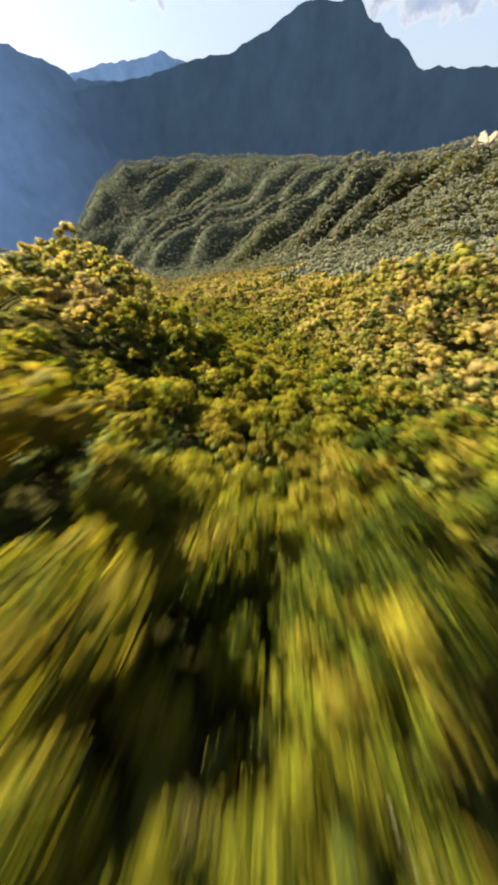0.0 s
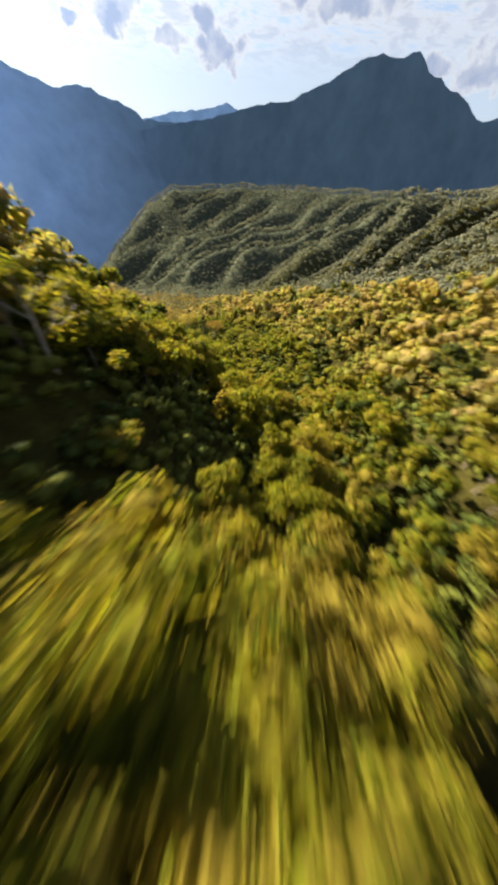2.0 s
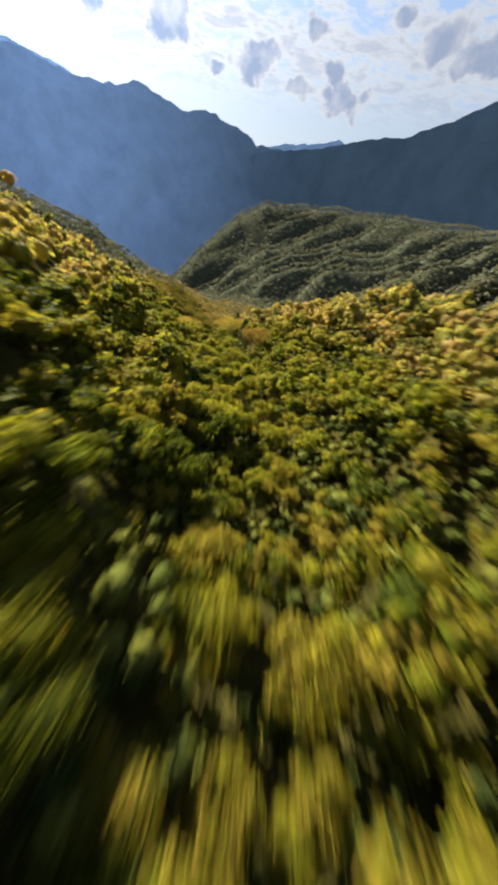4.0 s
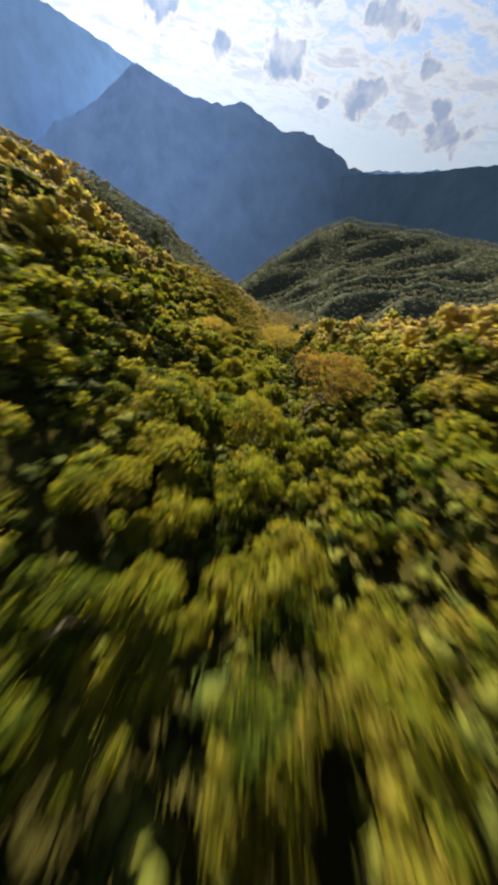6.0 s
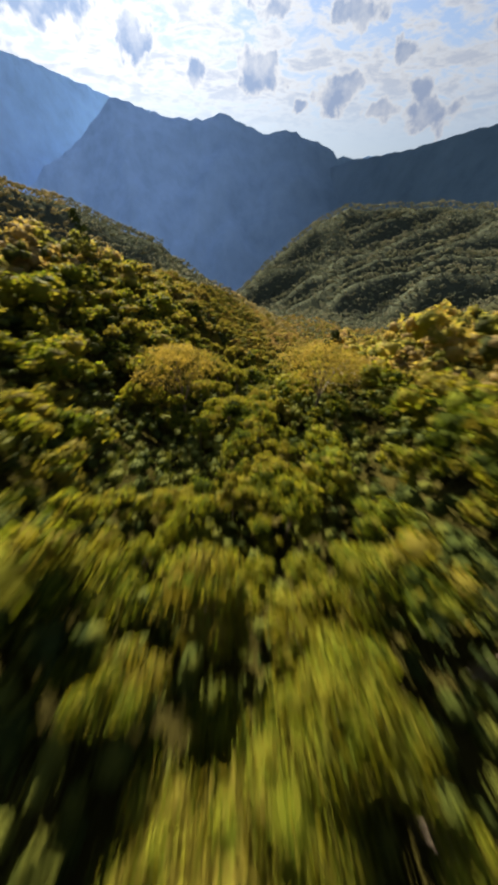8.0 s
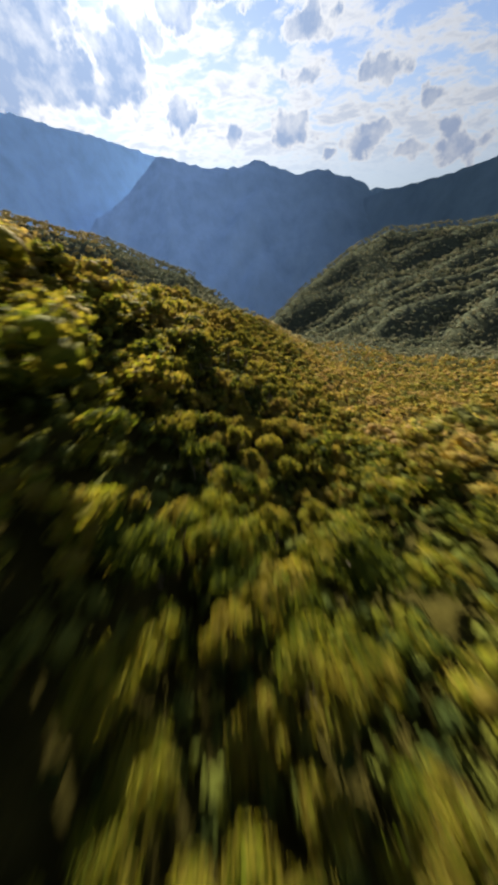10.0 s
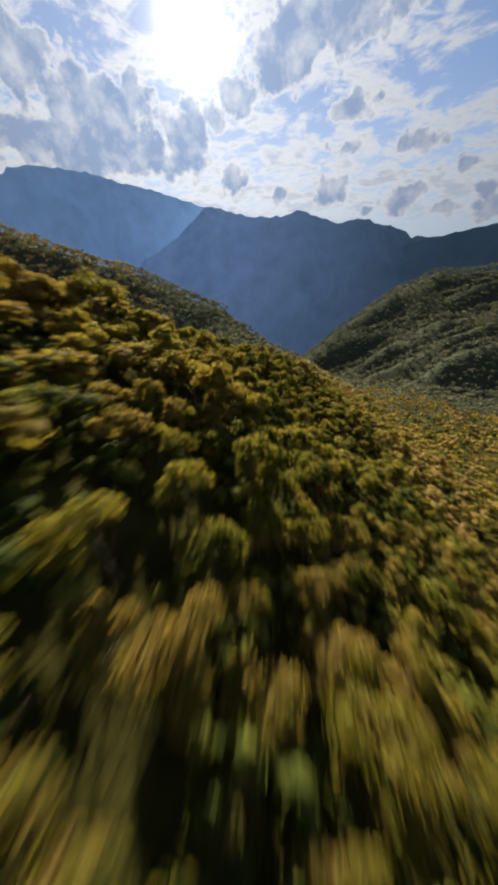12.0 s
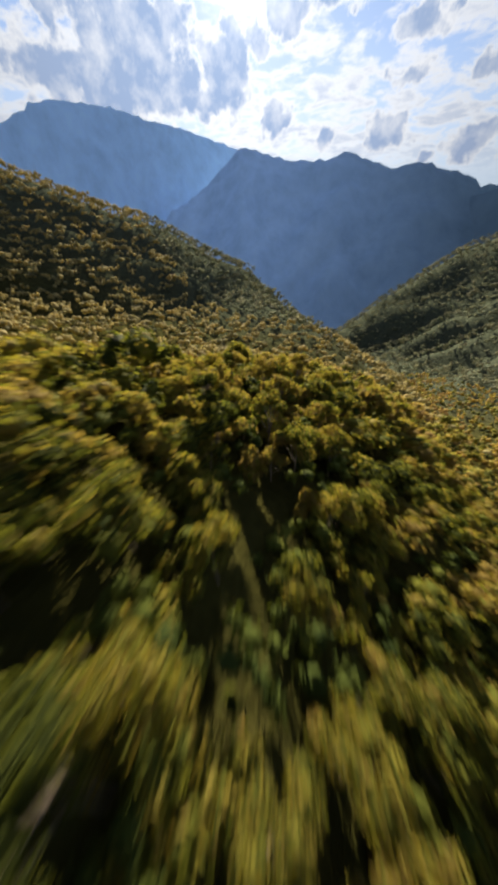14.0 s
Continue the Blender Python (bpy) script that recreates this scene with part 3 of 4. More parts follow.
def trunk_arrays(rng, height, centres, thick):
    bend = rng.uniform(-0.4, 0.4, 2)
    spine = [np.array([bend[0] * math.sin(2.2 * s), bend[1] * math.sin(1.7 * s), height * s * 0.9 - 0.6 * (s == 0)]) for s in np.linspace(0, 1, 6)]
    tubes = [tube(rng, spine, [thick * (1 - 0.75 * s) * (1.5 if s == 0 else 1) for s in np.linspace(0, 1, 6)])]
    for c in centres[:7]:
        a = spine[2 + int(rng.integers(0, 2))]
        mid = (a + c) / 2 + rng.uniform(-0.2, 0.2, 3)
        tubes.append(tube(rng, [a, mid, c], [thick * 0.45, thick * 0.3, thick * 0.12], 5))
    verts, faces, start = [], [], 0
    for v, f in tubes:
        verts.append(v)
        faces.append(f + start)
        start += len(v)
    return np.concatenate(verts), np.concatenate(faces)


def make_tree(seed, name, radius, height, count, per, size, thick, mat, label, category):
    rng = np.random.default_rng(seed)
    v, f, centres = crown_arrays(rng, radius, height, count, per, size, whole=False, core=0.72)
    root = tagged(new(name), label, category)
    crown = new("crown", mesh_from("crown", v, f, [mat]))
    crown.parent = root
    tv, tf = trunk_arrays(rng, height, centres, thick)
    trunk = new("trunk", mesh_from("trunk", tv, tf, [bark]))
    trunk.parent = root
    return root


def scatter(rng, x0, x1, y0, y1, step, keep, stray=0.42):
    """Places on a jittered grid, for which keep(x, y) holds. stray: how far, in steps, they lie off the grid."""
    gx, gy = np.meshgrid(np.arange(x0, x1, step), np.arange(y0, y1, step))
    gx = gx + (np.arange(gx.shape[0]) % 2)[:, None] * step * 0.5
    x = (gx + rng.uniform(-stray, stray, gx.shape) * step).ravel()
    y = (gy + rng.uniform(-stray, stray, gy.shape) * step).ravel()
    ok = keep(x, y)
    return x[ok], y[ok]


LINE = [(-90, -190, 0), (-54, -151, 0), (-40, -133, 0), (-22, -104, 0), (-15, -90, 0), (-2, -43, 0), (0.4, -20, 0), (0, 0, 0), (-1.4, 20, 0), (-2.7, 32, 0), (-12, 84, 0), (-15, 107, 0), (-20.5, 134, 0), (-27, 156, 0)]


def from_line(x, y):
    return crest(np.asarray(x, float), np.asarray(y, float), LINE)[0]


def at_place(x, y):
    """Random numbers that belong to a spot of ground."""
    return np.random.default_rng([int(1000 * (x + 2000)), int(1000 * (y + 2000))])


def plant(kinds, x, y, low, high, sink=0.3):
    """Copies of the kinds at the given places, turned and scaled at random."""
    z = land(x, y)
    first = set()
    for px, py, pz in zip(x, y, z):
        rng = at_place(px, py)
        k = int(rng.integers(len(kinds)))
        s = low + (min(high, float(np.interp(py, [-125, -110, 45, 85, 118, 132], [1.0, 1.2, 1.2, 0.92, 0.85, 0.74]))) - low) * rng.uniform() ** 1.7
        m = Matrix.LocRotScale((px, py, pz - sink), Euler((rng.uniform(-0.08, 0.08), rng.uniform(-0.08, 0.08), rng.uniform(0, 6.28))), None)
        ob = kinds[k]
        if k not in first:
            first.add(k)
            ob.matrix_basis = m
        else:
            ob = copy_thing(ob, m)
        ob.scale = (s, s, s * rng.uniform(0.95, 1.35))


def forest(name, label, templates, x, y, low, high, mat, sink=0.5):
    """Many crowns in one mesh, standing on the land."""
    z = land(x, y)
    verts, faces, start = [], [], 0
    for px, py, pz in zip(x, y, z):
        rng = at_place(px, py)
        v, f = templates[int(rng.integers(len(templates)))]
        a, s = rng.uniform(0, 6.283), low + (min(high, float(np.interp(math.hypot(max(py - 70, 0), 0) - 0.6 * max(abs(px + 15) - 14, 0), [0, 15, 60], [2.0, 0.9, 0.72]))) - low) * rng.uniform() ** 1.7
        if px < -12 and py < 100:
            s = min(s, 1.05) if py < -98 else float(np.clip(s, 0.95, 1.3))  # low woods at the top of the wall, taller ones along it
        c, q = math.cos(a) * s, math.sin(a) * s
        w = np.stack([v[:, 0] * c - v[:, 1] * q + px, v[:, 0] * q + v[:, 1] * c + py, v[:, 2] * s * rng.uniform(0.8, 1.25) + pz - sink], 1)
        verts.append(w)
        faces.append(f + start)
        start += len(v)
    ob = new(name, mesh_from(name, np.concatenate(verts), np.concatenate(faces), [mat]))
    return tagged(ob, label, "forest", kind="stuff")


rng = np.random.default_rng(7)
TREES = [make_tree(11 + k, "broadleaf_tree" if k < 3 else "slender_tree", r, h, n, 180, 0.13, 0.12, leaf_near,
                   "broadleaf tree with a lumpy sunlit olive-green crown" if k < 3 else "slender young tree with a narrow yellow-green crown", "tree")
         for k, (r, h, n) in enumerate([(1.9, 5.9, 11), (1.5, 5.2, 10), (2.4, 6.6, 13), (1.35, 6.2, 10), (1.8, 4.8, 11), (1.6, 5.6, 9)])]
SHRUBS = [make_tree(51 + k, "shrub", r, h, n, 100, 0.15, 0.06, leaf_near, "low leafy shrub under the forest trees", "shrub")
          for k, (r, h, n) in enumerate([(1.2, 2.2, 7), (1.0, 2.7, 6), (1.5, 1.9, 8)])]
YOUNG = [make_tree(31 + k, "young_tree", r, h, n, 170, 0.12, 0.08, leaf_near, "low young tree with a small dense olive-green crown", "tree")
         for k, (r, h, n) in enumerate([(1.5, 5.0, 10), (1.25, 5.6, 9), (1.7, 4.4, 11)])]
UMBRELLA = (6.3, -5.8)
DARK_TREES = [(8.3, 11.6), (-34.0, 70.5), (13.0, 60.0)]
BARE_TREES = [(15.0, -115.0), (-33.0, -94.0), (-25.0, -55.0), (12.0, 45.0)]
WIDE_TREES = [(-10.4, 39.4, 11.2, 4.6), (7.6, 40.6, 9.8, 5.2), (1.5, -10.5, 9.0, 2.8)]
GAPS = [(2.6, -36.6, 2.0), (-6.1, -40.5, 1.8), (-2.9, -40.5, 1.6), (-7.6, -36.7, 2.0), (-24.9, -106.3, 1.5), (-23.0, -108.0, 1.3), (-51, -138.5, 2.6), (-50.5, -142.2, 1.6), (-24.2, -100.8, 3.6), (-27.5, -98.5, 3.2), (-22.4, -97.4, 2.6), (-18.8, -96.5, 1.6), (-48, -143.5, 1.6), (-20, -87.5, 4.0), (-14.5, -91, 2.6), (-21.5, -94.0, 3.4), (-9.5, 6.5, 3.2), (-5, 4.5, 2.8), (-5, -2, 2.2),
        (-12, 30, 4.2), (-7.0, 27, 4.4), (-5.0, 30.5, 3.0), (-21.5, 139.5, 2.3), (-20.5, 135.5, 1.9), (-16.5, 112, 1.6), (-10.8, 115.2, 2.4), (-8.8, 118.5, 2.2), (-12.4, 124.5, 2.2), (-10.2, 126.8, 1.8), (8.3, 11.6, 3.6), (9.5, 7.5, 2.4), (-31.5, -105.5, 3.6), (-28, -103.5, 2.5)]
MARKED = [UMBRELLA] + [p[:2] for p in WIDE_TREES] + DARK_TREES + BARE_TREES


def clear(x, y, gap=2.6):
    """Where no tree of its own kind stands and no gap, set to fit the camera's view, opens in the canopy."""
    ok = np.full(np.shape(x), True)
    for px, py in MARKED:
        ok &= np.hypot(x - px, y - py) > gap
    for px, py, r in GAPS:
        ok &= np.hypot(x - px, y - py) > r
    return ok


NEAR = 6.4
x, y = scatter(rng, -100, 50, -175, 190, 2.65, lambda x, y: (from_line(x, y) < NEAR) & (y > -158) & (y < 84) & clear(x, y))
plant(TREES, x, y, 0.58, 1.12)
plant(TREES, np.array([-26.5, -23.0, -29.5, -25.5, -21.0]), np.array([-109.5, -111.5, -112.5, -106.5, -108.0]), 1.0, 1.3)
x, y = scatter(rng, -60, 20, 72, 170, 2.5, lambda x, y: (from_line(x, y) < NEAR) & (y < 158) & clear(x, y, 2.0))
xa, ya = x, y
x, y = scatter(rng, -60, 0, -150, -92, 3.3, lambda x, y: (from_line(x, y) < NEAR) & clear(x, y, 2.0))
plant(YOUNG, np.concatenate([xa, x]), np.concatenate([ya, y]), 0.58, 1.0)
x, y = scatter(rng, -40, 0, 108, 160, 2.1, lambda x, y: (from_line(x, y) < NEAR + 2) & clear(x, y, 1.6))
plant(SHRUBS, x, y, 0.9, 1.5)
x, y = scatter(rng, -100, 50, -165, 110, 5.0, lambda x, y: (from_line(x, y) < NEAR - 0.6) & (y > -155) & (y < 150) & clear(x, y))
plant(SHRUBS, x, y, 0.8, 1.5)
# trees placed to fit the camera's view: wanted crowns, and tall ones for shade
fill = np.random.default_rng(77)
for k, (px, py, s) in enumerate([(-28.2, -116.6, 1.45), (-26.4, -113.8, 1.5), (-29.6, -112.2, 1.4), (-25.8, -118.6, 1.15), (-31.6, -118.4, 1.05), (-23.4, -115.6, 1.2), (-32.6, -114.4, 1.1), (-59.4, -150.6, 0.75), (-58.8, -153.4, 0.7), (-61.6, -148.6, 0.8),
                                (-53.6, -132.4, 1.15), (-50.4, -131.8, 1.05), (-47.6, -133.6, 0.95), (-27.2, -89.0, 1.35), (-30.8, -90.2, 1.3), (-24.2, -88.0, 1.2), (-34.2, -93.4, 1.25), (-29.0, -86.0, 1.3),
                                (-17.2, -97.8, 0.8), (-20.6, -79.2, 1.4), (-17.4, -75.0, 1.45), (-23.0, -82.2, 1.35), (-15.6, -69.6, 1.4), (-24.8, -77.0, 1.3), (-4.6, -16.8, 1.0), (-2.6, -19.6, 0.9), (-6.2, -13.4, 1.1),
                                (-31.6, 112.6, 0.8), (-28.6, 116.4, 0.75), (-32.2, 118.6, 0.85), (-29.8, 122.8, 0.8), (-33.0, 125.6, 0.85), (-27.4, 127.8, 0.7), (-30.6, 130.8, 0.8),
                                (-29.3, -113.2, 1.2), (-30.4, -114.9, 1.1), (-57.0, -149.2, 1.1), (-58.2, -151.4, 1.05), (-51.4, -153.2, 0.95), (-34.2, -123.4, 0.85), (-20.0, -90.6, 0.75), (-4.8, -111.4, 0.85), (-3.0, -109.2, 0.75), (-6.4, -113.2, 0.8)]):
    extra = copy_thing(TREES[k % 3], pose(px, py, float(land(np.array([px]), np.array([py]))[0]) - 0.3, 0, 0, 57.0 * k))
    extra.scale = (s, s, s * fill.uniform(0.9, 1.1))


def stand(root, x, y, sink=0.4):
    root.location = (x, y, float(land(np.array([x]), np.array([y]))[0]) - sink)
    return root


# a leaning tree with a flat, open russet crown
def umbrella_tree():
    rng = np.random.default_rng(301)
    root = tagged(new("umbrella_tree"), "leaning tree with a wide flat russet-olive crown on a bare trunk", "tree")
    spread = [(1.4 + 3.9 * math.cos(a) * r, -1.2 + 3.6 * math.sin(a) * r, 12.0 + rng.uniform(-0.5, 0.4) - 0.9 * r) for a, r in [(k * 2.4, math.sqrt((k + 0.3) / 17)) for k in range(17)]]
    v, f = leaf_cards(rng, np.array(spread), np.full(17, 1.15), [260] * 17, 0.12, 0.55)
    crown = new("crown", mesh_from("crown", v, f, [leaf_russet]))
    crown.parent = root
    spine = [np.array(p) for p in [(0, 0, -0.5), (0.1, -0.1, 2.8), (0.35, -0.4, 5.6), (0.8, -0.7, 8.2), (1.3, -1.1, 10.6)]]
    tubes = [tube(rng, spine, [0.17, 0.13, 0.11, 0.09, 0.05])]
    tubes += [tube(rng, [spine[2 + k % 2], (spine[3] + np.array(c)) / 2 - (0, 0, 0.5), np.array(c) - (0, 0, 0.3)], [0.065, 0.045, 0.02], 5) for k, c in enumerate(spread[::2])]
    trunk = new("trunk", joined("trunk", tubes, bark))
    trunk.parent = root
    return root


def wide_tree(seed, height, radius, leaf, look_of):
    """A spreading dome of feathery foliage on a forked trunk."""
    rng = np.random.default_rng(seed)
    root = tagged(new("spreading_tree"), look_of, "tree")
    spread = np.array([(radius * math.cos(a) * r, radius * math.sin(a) * r, height - 0.9 + rng.uniform(-0.4, 0.3) - 1.6 * r * r)
                       for a, r in [(k * 2.4, math.sqrt((k + 0.3) / 22)) for k in range(22)]])
    v, f = leaf_cards(rng, spread, np.full(22, radius * 0.30), [280] * 22, 0.11, 0.75)
    crown = new("crown", mesh_from("crown", v, f, [leaf]))
    crown.parent = root
    spine = [np.array(p) for p in [(0, 0, -0.5), (0.1, 0.1, height * 0.3), (0.0, 0.2, height * 0.55), (0.1, 0.1, height * 0.8)]]
    tubes = [tube(rng, spine, [0.24, 0.18, 0.14, 0.07])]
    tubes += [tube(rng, [spine[1 + k % 2], (spine[2] + c) / 2 - (0, 0, 0.3), c - (0, 0, 0.2)], [0.09, 0.06, 0.03], 5) for k, c in enumerate(spread[::2])]
    trunk = new("trunk", joined("trunk", tubes, bark))
    trunk.parent = root
    return root


def joined(name, tubes, mat):
    verts, faces, start = [], [], 0
    for v, f in tubes:
        verts.append(v)
        faces.append(f + start)
        start += len(v)
    return mesh_from(name, np.concatenate(verts), np.concatenate(faces), [mat])


def dark_tree(seed):
    """A dense upright crown, pointed at the top."""
    rng = np.random.default_rng(seed)
    root = tagged(new("dense_tree"), "dense dark green upright tree above the canopy", "tree")
    centres = [(rng.uniform(-1, 1) * 1.1 * w, rng.uniform(-1, 1) * 1.1 * w, 1.6 + 6.6 * s) for s, w in [(k / 15, 1.15 - 0.95 * (k / 15) ** 1.4) for k in range(16)]]
    radii = [1.25 - 0.75 * (k / 15) for k in range(16)]
    v, f = leaf_cards(rng, np.array(centres), np.array(radii), [80] * 16, 0.17)
    crown = new("crown", mesh_from("crown", v, f, [leaf_dark]))
    crown.parent = root
    tv, tf = tube(rng, [np.array((0, 0, z)) for z in (-0.5, 3.0, 7.0)], [0.2, 0.14, 0.05])
    trunk = new("trunk", mesh_from("trunk", tv, tf, [bark]))
    trunk.parent = root
    return root


def bare_tree(seed):
    """A dead tree: a pale trunk that forks again and again."""
    rng = np.random.default_rng(seed)
    root = tagged(new("bare_tree"), "leafless grey tree with forked pale branches", "tree")
    trunk_top = np.array((0.3, 0.2, 5.5))
    trunk = new("trunk", joined("trunk", [tube(rng, [np.array((0, 0, -0.5)), np.array((0.1, 0.2, 2.8)), trunk_top], [0.17, 0.13, 0.09])], bark_pale))
    trunk.parent = root
    limbs = []

    def fork(at, way, long, thick, depth):
        end = at + way * long
        mid = (at + end) / 2 + rng.normal(size=3) * long * 0.07
        limbs.append(tube(rng, [at, mid, end], [thick, thick * 0.8, thick * 0.55], 5))
        if depth:
            for _ in range(2 + (depth > 1)):
                turn = way + rng.normal(size=3) * 0.55
                turn[2] = abs(turn[2]) * 0.8 + 0.1
                fork(end, turn / np.linalg.norm(turn), long * rng.uniform(0.6, 0.8), thick * 0.55, depth - 1)

    for k in range(4):
        a = k * 1.6 + rng.uniform(-0.3, 0.3)
        way = np.array((math.cos(a) * 0.7, math.sin(a) * 0.7, 0.65))
        fork(np.array((0.15, 0.2, 3.2)) + (trunk_top - np.array((0.15, 0.2, 3.2))) * (k / 3), way, 1.6, 0.06, 3)
    branches = new("branches", joined("branches", limbs, bark_pale))
    branches.parent = root
    return root


stand(umbrella_tree(), *UMBRELLA).scale = (0.92, 0.92, 1.06)
for k, (px, py, high, wide) in enumerate(WIDE_TREES):
    tan = wide > 4
    stand(wide_tree(360 + k, high, wide, leaf_tan if tan else leaf_near, "spreading tree with a broad feathery %s crown" % ("olive-tan" if tan else "yellow-green")), px, py)
for k, place in enumerate(DARK_TREES):
    stand(dark_tree(320 + k), *place).scale = (1.5, 1.5, 1.35)
for k, place in enumerate(BARE_TREES):
    stand(bare_tree(340 + k), *place).scale = (0.85, 0.85, 0.85)


def template(seed, radius, height, count, per, size, core=0.7):
    v, f, _ = crown_arrays(np.random.default_rng(seed), radius, height, count, per, size, core, None, False)
    return v, f


SIDE = [template(70 + k, r, h, n, 46, 0.20, 0.84) for k, (r, h, n) in enumerate([(1.9, 5.9, 9), (1.5, 5.2, 8), (2.4, 6.6, 10), (1.35, 6.2, 8), (1.8, 4.8, 9)])]
MID = [template(90 + k, r, h, n, 24, 0.27, 0.90) for k, (r, h, n) in enumerate([(2.0, 6.0, 6), (1.7, 5.2, 5), (2.5, 6.8, 7), (1.4, 6.6, 5), (1.9, 4.8, 6)])]
HILL = [template(110 + k, r, h, n, 16, 0.38, 0.95) for k, (r, h, n) in enumerate([(2.9, 7.0, 5), (2.5, 6.2, 4), (3.4, 7.8, 5), (2.2, 7.6, 4)])]
FAR = [template(130 + k, r, h, n, 4, 0.9, 1.1) for k, (r, h, n) in enumerate([(4.6, 8.0, 3), (4.0, 7.0, 3), (5.2, 8.8, 4), (3.6, 8.4, 3)])]
SPUR_TREES = [template(180 + k, r, h, n, 3, 0.8, 1.05) for k, (r, h, n) in enumerate([(3.3, 6.4, 3), (2.9, 5.6, 2), (3.8, 7.2, 3), (2.7, 6.8, 2)])]
LOW = [template(160 + k, r, h, n, 17, 0.21, 0.8) for k, (r, h, n) in enumerate([(1.7, 2.4, 4), (1.4, 2.8, 4), (1.9, 2.0, 5)])]


def near_side(x, y):
    """The gully's own hillsides, out to their crests."""
    right = np.interp(y, [p[1] for p in RIGHT_CREST], [p[0] for p in RIGHT_CREST])
    left = np.interp(y, [p[1] for p in LEFT_CREST], [p[0] for p in LEFT_CREST])
    return (x < right + 25) & (x > left - 30) & (y < 195) & (y > -215)


SIDE_OUT, MID_OUT = 21.0, 62.0
x, y = scatter(rng, -130, 60, -190, 200, 2.95, lambda x, y: (from_line(x, y) >= NEAR) & (from_line(x, y) < SIDE_OUT) & (y > -175) & clear(x, y))
forest("gully_forest", "dense olive-green forest beside the gully", SIDE, x, y, 0.6, 1.3, leaf_near)
x2, y2 = scatter(rng, -70, 40, 70, 200, 3.0, lambda x, y: (from_line(x, y) >= NEAR) & (from_line(x, y) < SIDE_OUT))
forest("young_forest", "low young olive-green woods on the crest", SIDE, x2, y2, 0.5, 0.8, leaf_near)
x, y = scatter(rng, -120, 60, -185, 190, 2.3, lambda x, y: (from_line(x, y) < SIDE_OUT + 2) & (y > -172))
forest("undergrowth", "tangled leafy undergrowth on the gully floor", LOW, x, y, 0.8, 1.45, leaf_low_shaded, 0.1)
x, y = scatter(rng, -180, 190, -215, 270, 3.3, lambda x, y: (from_line(x, y) >= SIDE_OUT) & (from_line(x, y) < MID_OUT) & (y > -165 - 0.2 * x))
forest("forest", "dense olive-green forest on the gully's slopes", MID, x, y, 0.72, 1.5, leaf_mid)
x, y = scatter(rng, -10, 110, -190, 160, 3.4, lambda x, y: (from_line(x, y) >= SIDE_OUT) & near_side(x, y) & (x > np.interp(y, [p[1] for p in GULLY], [p[0] for p in GULLY])))
forest("brush", "low olive brush between the trees of the sunny slope", LOW, x, y, 1.0, 1.7, leaf_mid, 0.1)
x, y = scatter(rng, -180, 230, -215, 270, 4.3, lambda x, y: (from_line(x, y) >= MID_OUT) & near_side(x, y) & (y > -165 - 0.2 * x))
forest("hillside_forest", "sunlit yellow-green forest up to the hill's edge", HILL, x, y, 0.55, 1.3, leaf_mid)


def far_zone(x, y):
    spur_d, _, spur_side, _ = crest(x, y, SPUR)
    left_d, _, left_side, _ = crest(x, y, LEFT_FAR)
    hidden = ((spur_side > 0) & (spur_d > 40) & (x > 120)) | ((left_side < 0) & (left_d > 80) & (x < -80)) | ((x < -60) & (y < 150))
    rocky = np.hypot((x - 645) / 34, (y - 215) / 30) < 1
    return (from_line(x, y) >= MID_OUT) & ~near_side(x, y) & (y > -200) & (y + 190 > 0.35 * np.abs(x + 50)) & (land(x, y) > -135) & (y < 700) & ~hidden & ~rocky


def across(x, y):
    """The spur across the valley, against the nearer slopes."""
    return crest(x, y, SPUR)[0] < 210


def valley_foot(x, y):
    """The low ground between the gully's mouth and the spur."""
    return (x >= 20) & (y >= 130) & (x + 0.9 * (y - 250) + 30 * fbm(x, y, 60, 2, 63) < 135) & (x < 220)


def east_side(x, y):
    """The slopes that fall east from the gully's right crest."""
    return (x >= 20) & (y < 250) & (x + 0.5 * y + 60 * fbm(x, y, 70, 3, 27) < 210)


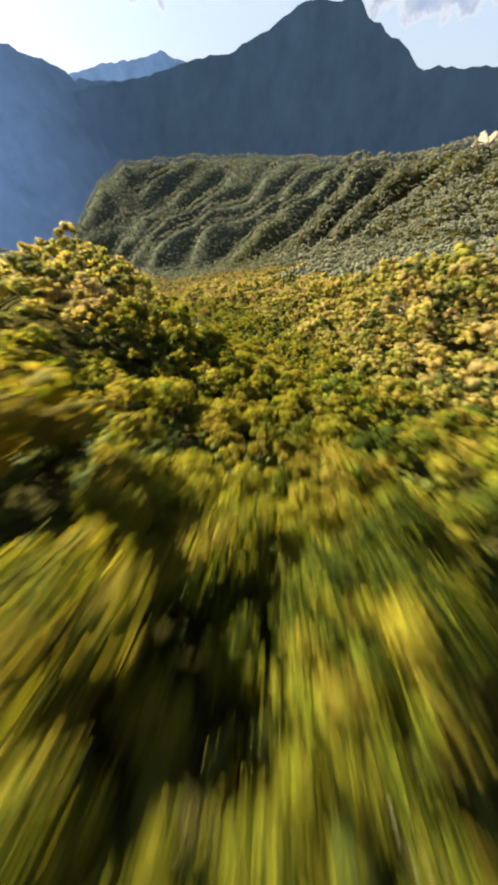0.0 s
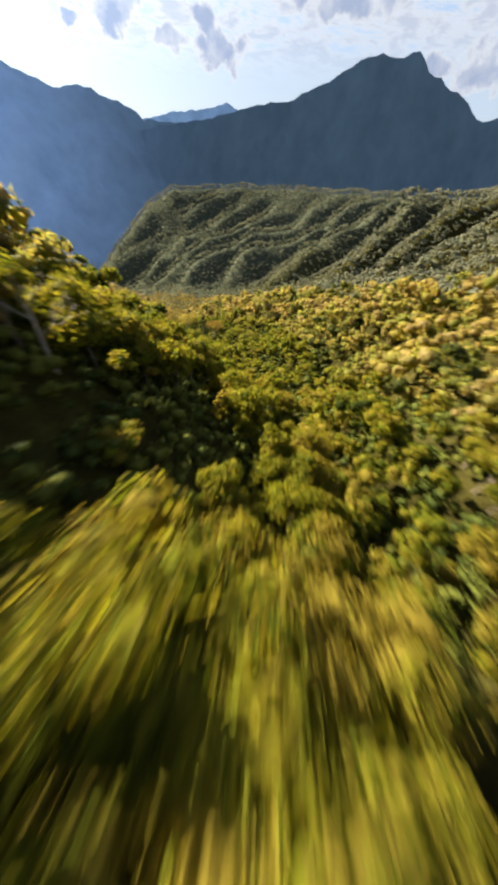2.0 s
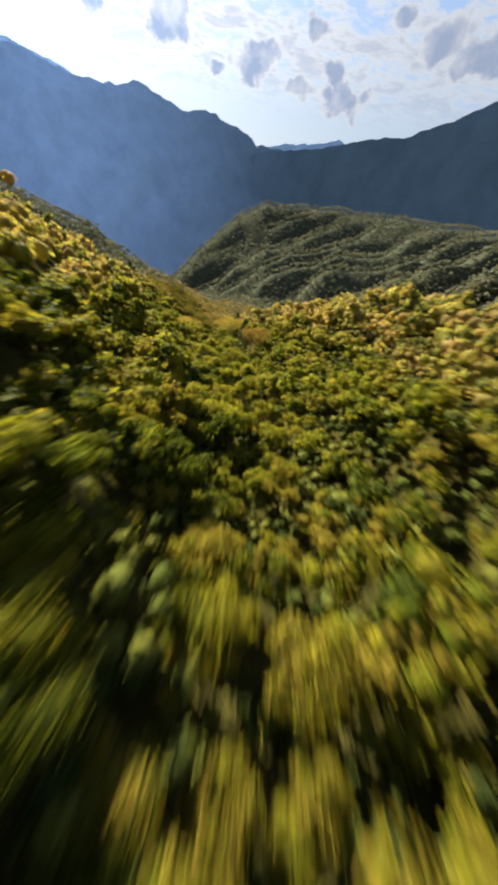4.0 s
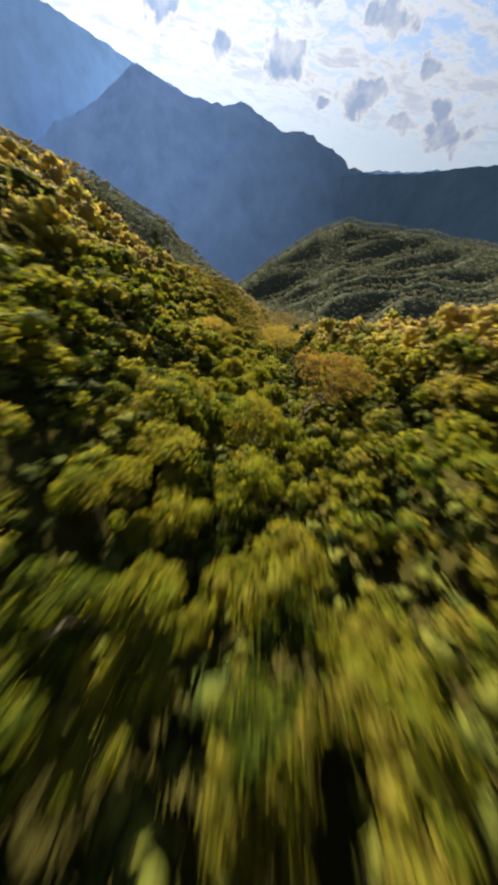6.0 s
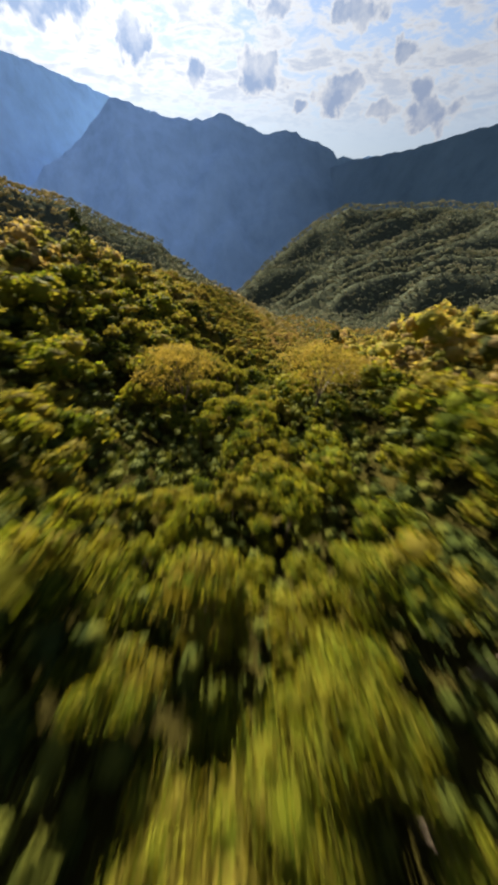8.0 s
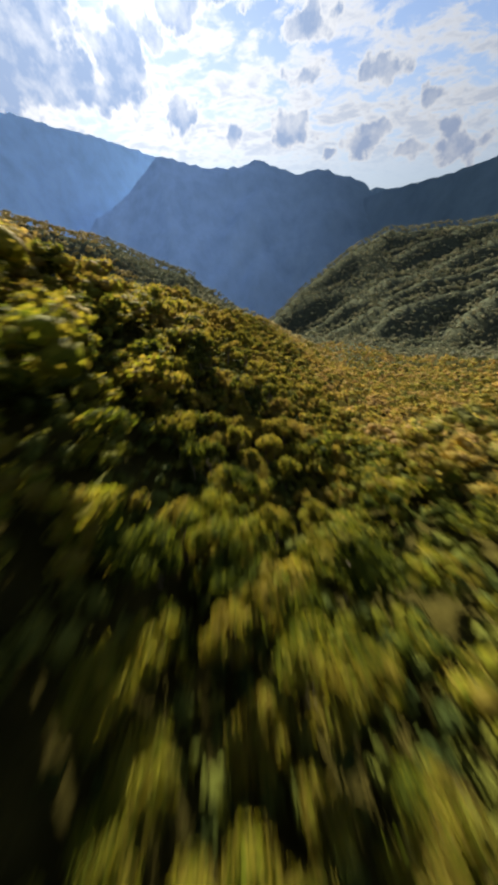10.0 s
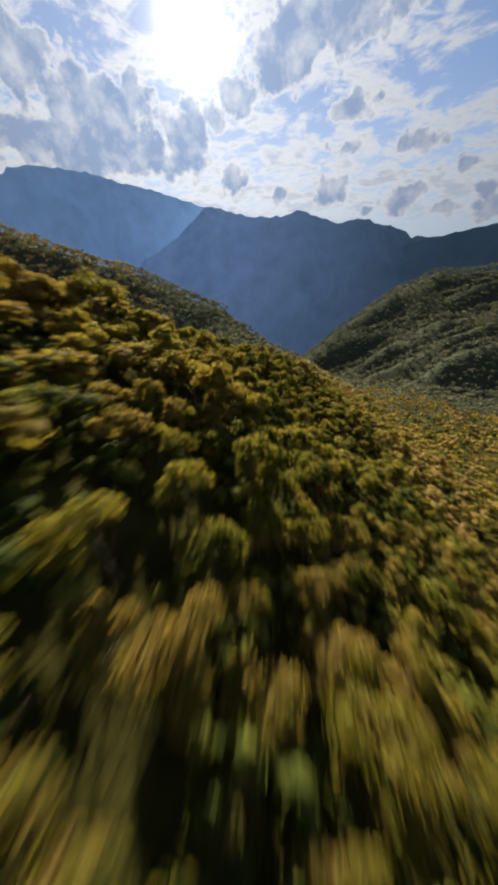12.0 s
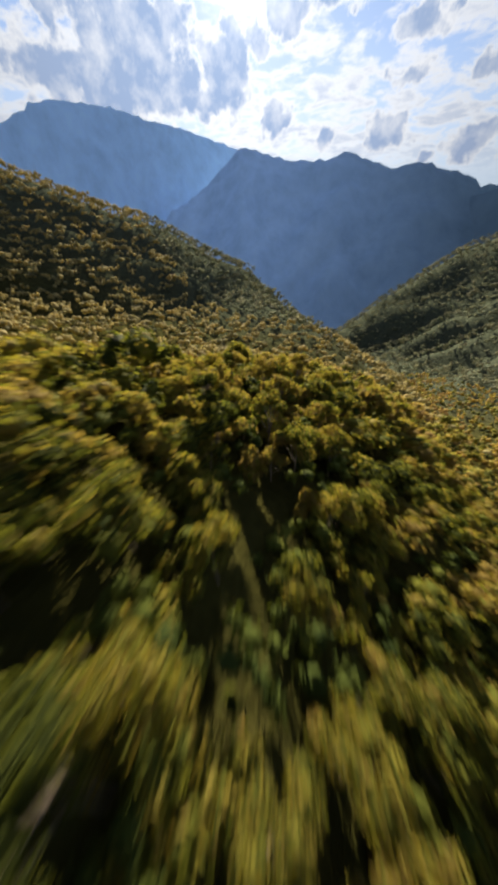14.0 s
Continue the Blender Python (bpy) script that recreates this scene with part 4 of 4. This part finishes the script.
x, y = scatter(rng, -720, 420, 100, 600, 6.6, lambda x, y: far_zone(x, y) & ~across(x, y) & (x < 20), 0.8)
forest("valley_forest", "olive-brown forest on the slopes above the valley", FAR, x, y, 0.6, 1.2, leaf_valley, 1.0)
x, y = scatter(rng, 20, 240, 120, 400, 4.6, lambda x, y: far_zone(x, y) & valley_foot(x, y), 0.8)
forest("foot_forest", "olive-green forest at the foot of the spur", SPUR_TREES, x, y, 0.7, 1.3, leaf_mid, 0.6)
x, y = scatter(rng, 20, 300, -200, 260, 5.4, lambda x, y: far_zone(x, y) & ~valley_foot(x, y) & east_side(x, y), 0.8)
forest("east_forest", "olive-green forest on the slopes east of the gully", SPUR_TREES, x, y, 0.8, 1.5, leaf_mid, 0.6)
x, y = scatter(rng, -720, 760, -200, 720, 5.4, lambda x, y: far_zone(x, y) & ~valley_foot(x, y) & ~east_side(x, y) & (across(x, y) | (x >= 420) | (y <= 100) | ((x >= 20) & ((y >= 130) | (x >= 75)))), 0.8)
forest("distant_forest", "grey-green forest on the hillsides across the valley, haze in its colour", SPUR_TREES, x, y, 0.85, 1.7, leaf_far_haze, 0.6)


# woods behind the left crest, out of sight of the gully
x, y = scatter(rng, -330, -30, -215, 330, 9.5, lambda x, y: (from_line(x, y) >= MID_OUT) & ~near_side(x, y) & (x < -20) & ~far_zone(x, y))
forest("crest_forest", "olive-green forest behind the gully's crest", FAR, x, y, 0.6, 1.1, leaf_mid, 1.0)


# ---- pale rock slabs on the spur's end ----
def rock_slab(seed, size):
    rng = np.random.default_rng(seed)
    v, f = BALL3
    w = v * np.array(size)
    bump = np.array([noise.fractal(Vector(p) * 2.0 + Vector((seed, 0, 0)), 0.8, 2.0, 4) for p in v])
    w = w * (1 + 0.28 * bump[:, None])
    ob = new("rock_slab", mesh_from("rock_slab", w, f, [pale_rock], smooth=False))
    return tagged(ob, "pale weathered rock slab on the forested ridge", "rock", "rock slabs on the ridge")


BALL3 = sphere_arrays(4)
for k, (px, py, turn, size) in enumerate([(655, 205, 0.6, (26, 9, 9)), (640, 222, 0.7, (22, 8, 8)), (628, 208, 0.9, (20, 6, 6)), (668, 188, 0.5, (20, 9, 10))]):
    slab = rock_slab(400 + k, size)
    slab.matrix_basis = pose(px, py, float(land(np.array([px]), np.array([py]))[0]) + 1.0, 18, -24, math.degrees(turn))
